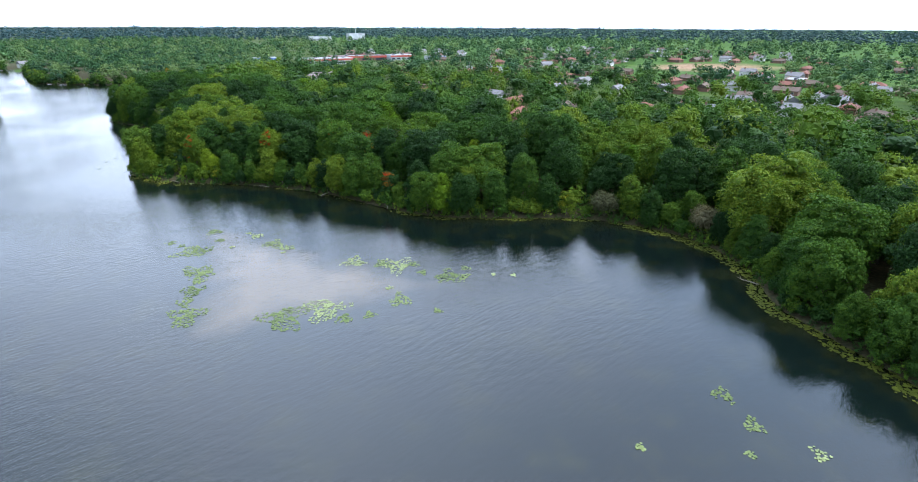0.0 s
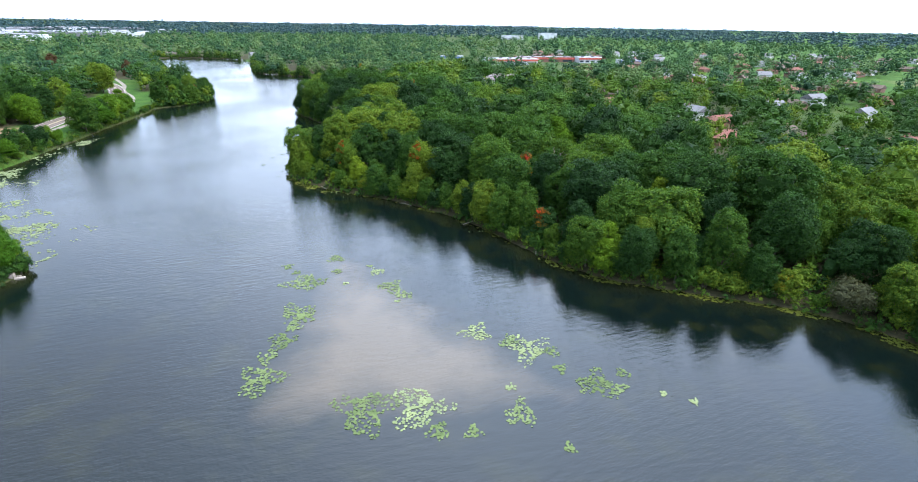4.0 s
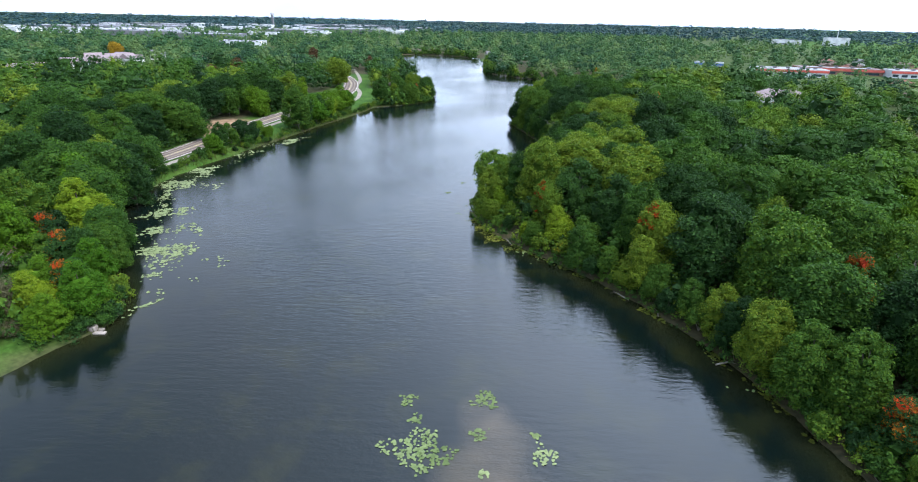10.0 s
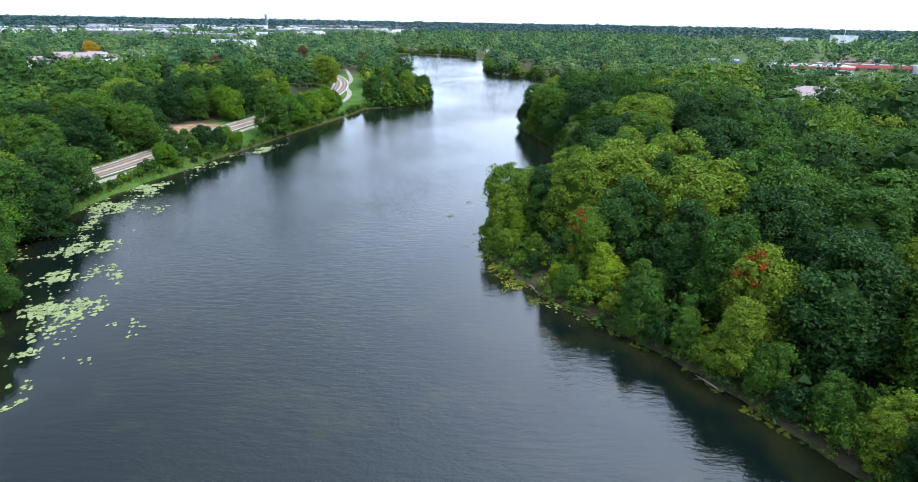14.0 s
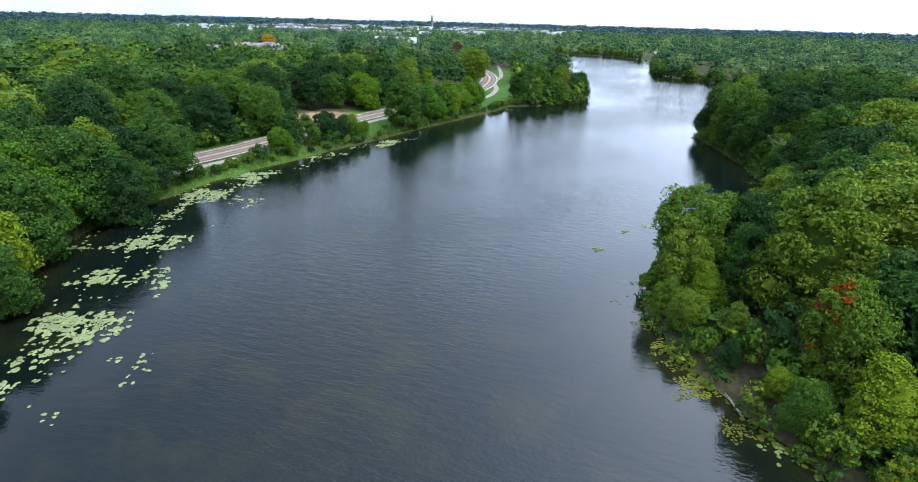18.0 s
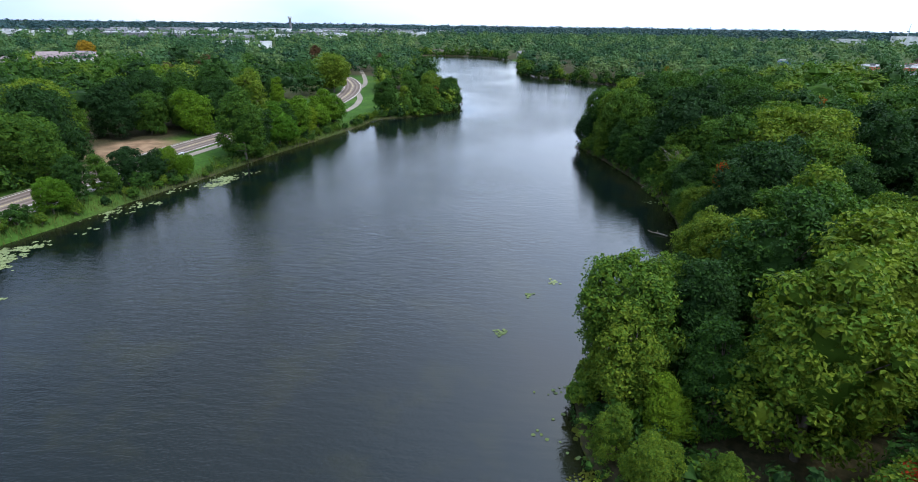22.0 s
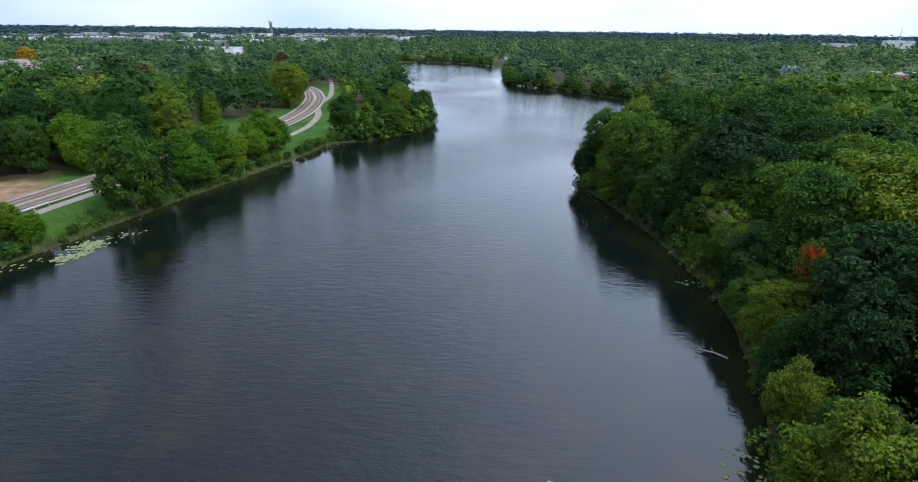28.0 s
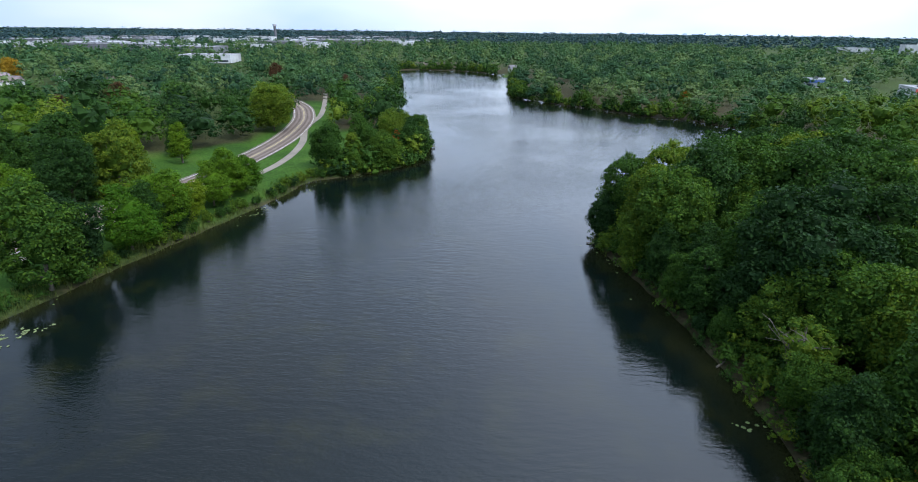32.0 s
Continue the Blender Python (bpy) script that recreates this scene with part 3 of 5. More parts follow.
def make_house(label, w, d, h, rh, roof, wall, hip=0.0, wing=False, chimney=True):
    house = thing("house", label, "house", "houses of the suburb")
    if hip:
        shell = box_vf(-w / 2, w / 2, -d / 2, d / 2, -0.5, h)
        part("shell", np_mesh("shell", *shell, wall), house)
    else:
        ring = [(-d / 2, -0.5), (d / 2, -0.5), (d / 2, h), (0, h + rh * 0.93), (-d / 2, h)]
        V = [(-w / 2, y, z) for y, z in ring] + [(w / 2, y, z) for y, z in ring]
        F = [(i, (i + 1) % 5, (i + 1) % 5 + 5, i + 5) for i in range(5)]
        F = [t for q in F for t in ((q[0], q[1], q[2]), (q[0], q[2], q[3]))] + [(0, 2, 1), (0, 3, 2), (0, 4, 3), (5, 6, 7), (5, 7, 8), (5, 8, 9)]
        part("shell", np_mesh("shell", V, F, wall), house)
    part("roof", np_mesh("roof", *gable(w, d, h + 0.02, rh, 0.5, hip), roof), house)
    for sx in (-0.3, 0.34):
        for sy in (-1, 1):
            win = part("window", box_mesh("window", sx * w - 0.7, sx * w + 0.7, sy * d / 2 - 0.06, sy * d / 2 + 0.06, 0.9, 2.2, WHITE_WALL), house)
            part("pane", box_mesh("pane", sx * w - 0.6, sx * w + 0.6, sy * d / 2 - 0.08, sy * d / 2 + 0.08, 1.0, 2.1, GLASS), win)
    part("door", box_mesh("door", -0.16 * w - 0.5, -0.16 * w + 0.5, -d / 2 - 0.07, -d / 2 + 0.05, 0.0, 2.1, DOOR), house)
    if chimney:
        part("chimney", box_mesh("chimney", w * 0.22, w * 0.22 + 0.9, 0.6, 1.3, h, h + rh + 0.9, BRICK), house)
    if wing:
        part("wing_shell", box_mesh("wing_shell", w * 0.1, w * 0.45, -d / 2 - 5, -d / 2, -0.5, h - 0.1, wall), house)
        V, F = gable(5.5, w * 0.35, h - 0.08, rh * 0.75, 0.4, 0)
        V = [(w * 0.275 - y, -d / 2 - 2.4 + x, z) for x, y, z in V]
        part("wing_roof", np_mesh("wing_roof", V, F, roof), house)
    return house


def make_block(name, label, w, d, h, wall, roof, band=None, units=2, group="", windows=True):
    """A low flat-roofed building: walls, parapet, roof, units on the roof, band and doors."""
    ob = thing(name, label, "building", group)
    part("shell", box_mesh("shell", -w / 2, w / 2, -d / 2, d / 2, -0.5, h, wall), ob)
    part("roof", box_mesh("roof", -w / 2 + 0.4, w / 2 - 0.4, -d / 2 + 0.4, d / 2 - 0.4, h - 0.2, h + 0.05, roof), ob)
    fr = [box_vf(-w / 2 - 0.1, w / 2 + 0.1, y - 0.2, y + 0.2, h - 0.3, h + 0.5) for y in (-d / 2, d / 2)]
    fr += [box_vf(x - 0.2, x + 0.2, -d / 2 + 0.21, d / 2 - 0.21, h - 0.3, h + 0.5) for x in (-w / 2, w / 2)]
    part("parapet", np_mesh("parapet", *join_vf(fr), wall), ob)
    if band:
        part("fascia", box_mesh("fascia", -w / 2 - 0.3, w / 2 + 0.3, -d / 2 - 0.6, -d / 2 - 0.15, h * 0.62, h * 0.95, band), ob)
    for i in range(units):
        x = -w / 2 + w * (i + 0.6) / (units + 0.3)
        part("roof_unit", box_mesh("roof_unit", x - 1.4, x + 1.4, -1.2, 1.2, h + 0.05, h + 1.5, GREY_WALL), ob)
    if windows:
        for i in range(4):
            x = -w / 2 + w * (i + 0.5) / 4
            part("window", box_mesh("window", x - w * 0.08, x + w * 0.08, -d / 2 - 0.08, -d / 2 + 0.1, 0.8, min(2.9, h * 0.6), GLASS), ob)
    return ob


PLACED = set()


def put(ob, x, y, yaw, s=1.0, r=None):
    m = at(x, y, yaw, s)
    if ob in PLACED:
        ob = clone(ob, m)
    else:
        PLACED.add(ob)
        ob.matrix_basis = m
    if r:
        SC.add(x, y, r)
    return ob


def at(x, y, yaw=0.0, s=1.0, sz=None, dz=0.0):
    z = float(height(np.array([x]), np.array([y]))[0])
    return pose(x, y, z + dz, 0, 0, yaw) @ Matrix.Diagonal((s, s, sz or s, 1))


HOUSES = [make_house("single-storey brick house with a brown shingle roof", 16, 9, 3.0, 2.6, ROOFS[0], BRICK, wing=True),
          make_house("pale sided house with a grey gable roof", 13, 9, 4.2, 3.0, ROOFS[1], SIDING),
          make_house("brick ranch house with a red-brown hipped roof", 18, 9.5, 3.0, 2.4, ROOFS[2], BRICK, hip=4.5),
          make_house("two-storey pale townhouse with a mauve-grey gable roof", 13, 11, 6.6, 4.2, ROOFS[3], SIDING, chimney=False, wing=True)]
hr = np.random.default_rng(41)
for k, x, y, yaw in [(2, 212, 166, 20), (0, 256, 143, 70), (2, 275, 290, 30), (0, 302, 299, 35), (1, 261, 294, 30), (1, 318, 215, 60), (1, 317, 198, 60),
                     (0, 290, 159, 70), (1, 288, 212, 50), (1, 411, 247, 40), (0, 108, 380, 15), (2, 96, 336, 10), (0, 147, 241, 30), (1, 232, 355, 20),
                     (0, 194, 409, 10), (1, 289, 526, 0), (2, 197, 465, 5), (1, 198, 539, 0), (3, -471, 356, 30), (3, -484, 372, 40), (3, -497, 392, 45),
                     (3, -508, 408, 20), (3, -489, 400, 110), (1, -529, 461, 40), (3, -450, 301, 60), (3, -457, 287, 55), (1, -466, 276, 50), (3, -478, 340, 80),
                     (1, -500, 366, 15), (3, -515, 385, 60), (1, -562, 487, 30), (0, -486, 476, 20), (1, -280, 772, 40)]:
    put(HOUSES[k], x, y, yaw, 1.0, 15)
for _ in range(340):
    x, y = hr.uniform(110, 760), hr.uniform(90, 900)
    if land(np.array([x]), np.array([y]))[0] > 110 and SC.free(x, y, 27) and abs(math.degrees(math.atan2(x + 10, y + 33))) < 66 \
            and ((x - 470) / 120) ** 2 + ((y - 480) / 85) ** 2 > 1 and ((x - 100) / 110) ** 2 + ((y - 690) / 60) ** 2 > 1:
        put(HOUSES[int(hr.integers(3))], x, y, 25 + 90 * int(hr.integers(2)) + hr.normal(0, 4), 1.0, 14)



put(make_block("shop_building", "long white shop building with a red fascia", 62, 22, 6.5, WHITE_WALL, GREY_ROOF, RED_PANEL, 5), 62, 668, 12, 1, 45)
put(make_block("shop_building", "brick-red shop row with a flat grey roof", 75, 20, 6.0, BRICK, GREY_ROOF, RED_PANEL, 5), 110, 722, 8, 1, 45)
put(make_block("shop_building", "white shop with a red front", 30, 18, 6.5, WHITE_WALL, WHITE_ROOF, RED_PANEL, 2), 165, 716, 10, 1, 25)
put(make_block("shop_building", "low shop with a blue fascia", 26, 14, 5.0, WHITE_WALL, GREY_ROOF, BLUE_PANEL, 2), 211, 697, 10, 1, 20)
put(make_block("shop_building", "grey-roofed building with a blue front", 28, 16, 6.0, WHITE_WALL, GREY_ROOF, BLUE_PANEL, 2), -8, 706, 0, 1, 25)
put(make_house("large hall with a broad mauve-brown hipped roof", 30, 18, 4.5, 4.5, ROOFS[3], SIDING, hip=8, chimney=False), 36, 446, 8, 1, 26)
put(make_block("school_building", "flat-roofed white building beside a bare field", 18, 12, 5.5, WHITE_WALL, WHITE_ROOF, None, 1), 405, 383, 40, 1, 18)
put(make_block("school_building", "long low grey-roofed building", 34, 14, 5.0, BRICK, GREY_ROOF, None, 3), 400, 335, 35, 1, 26)
put(make_block("school_building", "long low brick building with a grey roof", 30, 14, 5.0, BRICK, GREY_ROOF, None, 3), 404, 306, 35, 1, 26)
hall = put(make_block("water_works_hall", "large white hall with a mast on its roof", 46, 30, 18, WHITE_WALL, WHITE_ROOF, None, 2), 248, 1590, 5, 1, 40)
part("mast", np_mesh("mast", *box_vf(-0.5, 0.5, -0.5, 0.5, 18, 42), STEEL), hall)
put(make_block("warehouse", "long white flat-roofed warehouse building", 60, 26, 10, WHITE_WALL, WHITE_ROOF, None, 2), 150, 1600, 5, 1, 40)

# works and warehouses far to the north-west
SHEDS = [make_block("warehouse", "large white flat-roofed warehouse", 95, 50, 9, WHITE_WALL, WHITE_ROOF, None, 4, "warehouses of the industrial estate"),
         make_block("warehouse", "large grey flat-roofed factory hall", 120, 60, 10, GREY_WALL, GREY_ROOF, None, 5, "warehouses of the industrial estate"),
         make_block("warehouse", "low pale warehouse with a grey roof", 60, 40, 8, WHITE_WALL, GREY_ROOF, None, 3, "warehouses of the industrial estate")]
sr = np.random.default_rng(8)
made = 0
for _ in range(900):
    x, y = sr.uniform(-1750, -760), sr.uniform(720, 2300)
    if made < 64 and SC.free(x, y, 95) and ((x + 1150) / 420) ** 2 + ((y - 1250) / 650) ** 2 < 1.15:
        put(SHEDS[int(sr.integers(3))], x, y, 28 + 90 * int(sr.integers(2)), 1.0, 80)
        made += 1
for x, y in ((-1352, 795), (-1230, 805), (-1290, 880), (-640, 690)):
    put(SHEDS[2], x, y, 30, 1.0, 60)
tower = thing("water_tower", "tall slender pale tower above the industrial estate", "tower")
part("shaft", np_mesh("shaft", *box_vf(-3, 3, -3, 3, 0, 40), GREY_WALL), tower)
part("head", np_mesh("head", *box_vf(-4.5, 4.5, -4.5, 4.5, 40, 46), WHITE_WALL), tower)
tower.matrix_basis = at(-1421, 1622)

# causeway at the head of the lake
way = thing("bridge", "low pale concrete causeway bridge across the lake head", "bridge", m=pose(-418, 812, 2.5, 0, 0, 46))
part("deck", np_mesh("deck", *box_vf(-46, 46, -5, 5, 0.0, 1.2), CONCRETE), way)
for sy in (-4.7, 4.7):
    part("railing", np_mesh("railing", *box_vf(-46, 46, sy - 0.15, sy + 0.15, 1.2, 2.2), CONCRETE), way)
for i in range(5):
    part("pier", np_mesh("pier", *box_vf(-37 + i * 18, -35 + i * 18, -4, 4, -3, 0.0), CONCRETE), way)


# ---- trees ----
def unit(v):
    return v / np.maximum(np.linalg.norm(v, axis=-1, keepdims=True), 1e-9)


def leaf_quads(rng, C, R, count, size, squash=0.85, up=0.6, axis_c=None, reach=1.22, loose=0.7):
    """Leaf clumps over the outer side of lobes (centres C, radii R)."""
    n = len(C) * count
    c, r = np.repeat(C, count, 0), np.repeat(R, count)[:, None]
    out = unit(c - (axis_c if axis_c is not None else C.mean(0)))
    d = unit(rng.normal(size=(n, 3)) + 0.75 * out + np.array([0, 0, up]))
    p = c + d * r * rng.triangular(0.45, 0.95, reach, (n, 1)) * np.array([1, 1, squash])
    nrm = unit(d + loose * rng.normal(size=(n, 3)) + np.array([0, 0, 0.3]))
    t = unit(np.cross(nrm, rng.normal(size=(n, 3))))
    b = np.cross(nrm, t)
    s = size * rng.uniform(0.55, 1.35, (n, 1))
    a = rng.uniform(0.55, 1.0, (n, 1))
    V = np.stack([p - t * s, p - b * s * a * 0.7 + nrm * s * 0.2, p + t * s, p + b * s * a * 0.7 + nrm * s * 0.2], 1).reshape(-1, 3)
    return V, np.arange(n * 4).reshape(-1, 4)


ICO = {}


def ico(level=1):
    if level not in ICO:
        bm = bmesh.new()
        bmesh.ops.create_icosphere(bm, subdivisions=level, radius=1)
        ICO[level] = (np.array([v.co for v in bm.verts]), np.array([[v.index for v in f.verts] for f in bm.faces]))
        bm.free()
    return ICO[level]


def cores(rng, C, R, k=0.8, small=False):
    """Dense inner foliage: one uneven lump in each lobe, as triangles."""
    v, f = (OCT_V, OCT_F) if small else ico()
    n = len(C)
    V = C[:, None, :] + v[None] * (R * k)[:, None, None] * rng.uniform(0.45, 1.25, (n, len(v), 1))
    F = f[None] + (np.arange(n) * len(v))[:, None, None]
    return V.reshape(-1, 3), F.reshape(-1, 3)


def heart(rng, C, k=0.85, level=2):
    """The shaded inside of a crown: one uneven domed body within its lobes."""
    v, f = ico(level)
    lo, hi = C.min(0), C.max(0)
    body = np.sign(v) * np.abs(v) ** 0.8 * (hi - lo) / 2 * k * rng.uniform(0.72, 1.12, (len(v), 1))
    return body + (lo + hi) / 2, f


OCT_V = np.array([(1, 0, 0), (-1, 0, 0), (0, 1, 0), (0, -1, 0), (0, 0, 1), (0, 0, -1)], float)
OCT_F = np.array([(0, 2, 4), (2, 1, 4), (1, 3, 4), (3, 0, 4), (2, 0, 5), (1, 2, 5), (3, 1, 5), (0, 3, 5)])


def tube(P, R, seg=6):
    """A tapered limb along points."""
    P, R = np.asarray(P, float), np.asarray(R, float)
    V, F = [], []
    for i, (p, r) in enumerate(zip(P, R)):
        d = unit(P[min(i + 1, len(P) - 1)] - P[max(i - 1, 0)])
        a = unit(np.cross(d, [0.3, 0.9, 0.1]))
        b = np.cross(d, a)
        for k in range(seg):
            t = 2 * math.pi * k / seg
            V.append(p + r * (math.cos(t) * a + math.sin(t) * b))
        if i:
            o = (i - 1) * seg
            F += [(o + k, o + (k + 1) % seg, o + seg + (k + 1) % seg, o + seg + k) for k in range(seg)]
    return np.array(V), np.array(F)


def lobes(rng, n, rx, rz, zc, lump, taper=0.0):
    """Lobe centres and radii of a crown: tufts spread evenly over a dome that swells in a few big boughs."""
    m = n * 5
    z, a = rng.uniform(-0.95, 1, m), rng.uniform(0, 2 * math.pi, m)
    q = np.where(z > 0, np.sqrt(1 - np.abs(z) ** 2.2), 1 - 0.22 * z * z)
    D = np.stack([q * np.cos(a), q * np.sin(a), z], 1)
    k = max(4, n // 8)
    b = unit(rng.normal(size=(k, 3)) + np.array([0, 0, 0.25]))
    swell = np.exp((unit(D) @ b.T - 1) / 0.09).max(1)
    D = D * (0.66 + 0.37 * swell)[:, None]
    pick, gap = [int(rng.integers(m))], np.full(m, 1e9)
    while len(pick) < n:
        gap = np.minimum(gap, ((D - D[pick[-1]]) ** 2).sum(1))
        pick.append(int(np.argmax(gap * (0.6 + 0.4 * swell))))
    C = D[pick] * np.array([rx, rx, rz])
    C[:, :2] *= 1 - taper * np.clip(C[:, 2:] / rz, -0.3, 1)
    C[:, 2] += zc
    return C, lump * rng.choice([0.7, 0.85, 1.0, 1.15, 1.35], n) * (0.8 + 0.3 * swell[pick])


def split_quads(F):
    F = np.asarray(F)
    return F if F.shape[1] == 3 else np.concatenate([F[:, [0, 1, 2]], F[:, [0, 2, 3]]])


def crown_mesh(name, rng, C, R, count, size, mat, up=0.65, core=0.45):
    Vl, Fl = leaf_quads(rng, C, R, count, size, up=up)
    parts = [(Vl, split_quads(Fl)), cores(rng, C, R, core)]
    if len(C) > 8:
        parts.append(heart(rng, C, 0.6))
    return np_mesh(name, *join_vf(parts), mat)


def make_tree(name, label, seed, H, rx, base=0.12, n=30, count=55, size=0.42, lump=2.0, taper=0.25, mat=None, accents=(), dead=0, trunk_r=0.28):
    """A tree: trunk with limbs, crown of leaf clumps, coloured branches where it has turned."""
    rng = np.random.default_rng(seed)
    tree = thing(name, label, "tree")
    rz = H * (1 - base) / 2 - lump * 0.4
    zc = H * base + rz + lump * 0.1
    C, R = lobes(rng, n, rx - lump * 0.3, rz, zc, lump, taper)
    lean = rng.normal(0, 0.25, 2)
    top = np.array([lean[0], lean[1], H * 0.8])
    mid = top * 0.5 + np.array([*rng.normal(0, 0.15, 2), 0])
    wood = [tube([(0, 0, -0.6), (0, 0, 0.8), mid, top], [trunk_r * 1.5, trunk_r, trunk_r * 0.7, 0.05], 7)]
    for c in C[rng.choice(n, min(n, 9), replace=False)]:
        z0 = np.clip(c[2] * rng.uniform(0.35, 0.7), H * 0.12, H * 0.7)
        p0 = np.array([lean[0] * z0 / H, lean[1] * z0 / H, z0])
        m = (p0 + c) / 2 + np.array([0, 0, -0.25])
        wood.append(tube([p0, m, c], [trunk_r * 0.45, trunk_r * 0.28, 0.03], 5))
    part("trunk", np_mesh("trunk", *join_vf(wood), BARK, smooth=True), tree)
    part("crown", crown_mesh("crown", rng, C, R, count, size, mat or LEAF), tree)
    for acc, share in accents:
        k = max(1, int(n * share))
        pick = np.argsort(-(C @ unit(np.array([-0.9, -0.5 + 0.3 * rng.normal(), 0.35])) + rng.normal(0, 0.7, n)))[:k]
        for i in pick:
            branch = crown_mesh("turned_branch", rng, C[i:i + 1], R[i:i + 1] * 0.8, count + 10, size * 0.85, acc, core=0.8)
            part("turned_branch", branch, tree, "branch of leaves turned to autumn colour")
    if dead:
        for _ in range(dead):
            bare = []
            a = rng.uniform(0, 6.28)
            p0 = np.array([0, 0, H * rng.uniform(0.4, 0.6)])
            p2 = np.array([math.cos(a) * rx * 1.0, math.sin(a) * rx * 1.0, H * rng.uniform(0.6, 0.98)])
            bare.append(tube([p0, (p0 + p2) / 2 + rng.normal(0, 0.3, 3), p2], [0.14, 0.09, 0.02], 5))
            for _ in range(3):
                q0 = p0 + (p2 - p0) * rng.uniform(0.4, 0.9)
                bare.append((*tube([q0, q0 + rng.normal(0, 1, 3) + np.array([0, 0, 0.8])], [0.05, 0.015], 5),))
            part("dead_limb", np_mesh("dead_limb", *join_vf(bare), DEAD), tree, "bare pale dead limb")
    return tree


def make_shrub(name, label, seed, H, rx, mat=None, size=0.2, n=14, count=110, up=0.5):
    rng = np.random.default_rng(seed)
    shrub = thing(name, label, "shrub")
    C, R = lobes(rng, n, rx * 0.75, H * 0.36, H * 0.48, rx * 0.38, 0.1)
    stems = [tube([(rng.normal(0, 0.15), rng.normal(0, 0.15), -0.4), c * np.array([0.5, 0.5, 0.5]), c], [0.07, 0.05, 0.015], 5) for c in C[:7]]
    part("stem", np_mesh("stem", *join_vf(stems), BARK), shrub)
    part("foliage", crown_mesh("foliage", rng, C, R, count, size, mat or LEAF, up=up), shrub)
    return shrub


ROUND = "broad green oak with a dense leafy crown in the wood"
MODELS = {
    "oak": [make_tree("oak_tree", ROUND, 11 + i, 17.5, 6.6, 0.02, 104, 165, 0.245, 1.65, 0.12) for i in range(5)],
    "maple": [make_tree("maple_tree", "upright green maple with an oval crown on the lake bank", 31 + i, 16.5, 4.8, 0.0, 90, 145, 0.22, 1.4, 0.3) for i in range(3)],
    "ash": [make_tree("ash_tree", "loose green ash tree with an open crown on the lake bank", 51 + i, 15.0, 4.8, 0.0, 78, 145, 0.22, 1.4, 0.15) for i in range(3)],
    "lime": [make_tree("locust_tree", "yellow-green tree with a bright feathery crown", 71 + i, 14.5, 5.0, 0.0, 82, 145, 0.22, 1.4, 0.2, mat=LEAF_LIME) for i in range(2)],
    "shrub": [make_shrub("shrub", "green shrub at the water's edge", 91 + i, 3.6, 2.3) for i in range(3)],
    "willow": [make_shrub("willow_shrub", "rounded grey-brown willow shrub overhanging the water", 97, 6.5, 4.2, LEAF_BROWN, 0.15, 46, 85, 0.6)],
}
ACCENT = {
    "red": make_tree("maple_tree", "tall green maple with a few branches turned red", 301, 17.0, 4.4, 0.0, 84, 125, 0.22, 1.4, 0.35, accents=((LEAF_RED, 0.09),)),
    "orange": make_tree("maple_tree", "green maple with patches turned orange and red", 303, 12.0, 3.8, 0.0, 70, 120, 0.21, 1.25, 0.3, accents=((LEAF_ORANGE, 0.28), (LEAF_RED, 0.05))),
    "yellow": make_tree("birch_tree", "small tree with a clump of yellow leaves", 305, 9.0, 2.8, 0.08, 40, 90, 0.21, 1.0, 0.3, accents=((LEAF_YELLOW, 0.2),)),
    "dead": make_tree("ash_tree", "thin ash tree with bare dead limbs among leaves", 307, 15.0, 4.4, 0.2, 24, 70, 0.23, 1.3, 0.15, dead=6),
    "rust": make_tree("beech_tree", "copper-brown beech with a rounded rust-coloured crown", 309, 14.0, 5.5, 0.05, 80, 110, 0.25, 1.6, 0.2, mat=LEAF_RUST),
    "gold": make_tree("maple_tree", "large golden-yellow maple beside the houses", 313, 13.0, 6.2, 0.02, 60, 80, 0.36, 1.8, 0.12, mat=LEAF_GOLD),
    "poplar": make_tree("poplar_tree", "narrow pale green poplar with a pointed crown on the lawn", 311, 15.0, 3.0, 0.06, 66, 110, 0.21, 1.15, 0.6, mat=LEAF_LIME),
}
USED = set()


def plant(t, x, y, yaw, s=1.0, sz=None, dz=0.0):
    """Sets a tree in place: the model itself the first time, a copy after that."""
    m = at(x, y, yaw, s, sz, dz)
    if t in USED:
        return clone(t, m)
    USED.add(t)
    t.matrix_basis = m
    return t


rng = np.random.default_rng(5)
# open ground without trees: x, y, half sizes
CLEAR = [(-228, 318, 24, 19), (-232, 345, 12, 20), (-199, 234, 11, 16), (-211, 246, 16, 21), (-276, 742, 15, 22), (-305, 560, 17, 11), (-148, 108, 15, 13), (-130, 90, 8, 6),
         (-99, 89, 6, 7), (455, 460, 125, 95), (90, 645, 100, 95), (36, 440, 24, 27), (-270, 715, 14, 16), (-418, 812, 62, 16),
         (-470, 360, 50, 75), (-445, 295, 30, 32), (300, 230, 15, 10)]


def lakeside(X, Y):
    """The open verge between the parkway and the water."""
    rx = np.interp(Y, ROAD[:, 1], ROAD[:, 0])
    verge = (X > rx) & (X < -100) & (Y > 122)
    d = land(X, Y)
    return verge & ((Y < 345) | ((Y < 402) & (d > 12)) | ((Y < 455) & (road_gap(X, Y) < 16)))


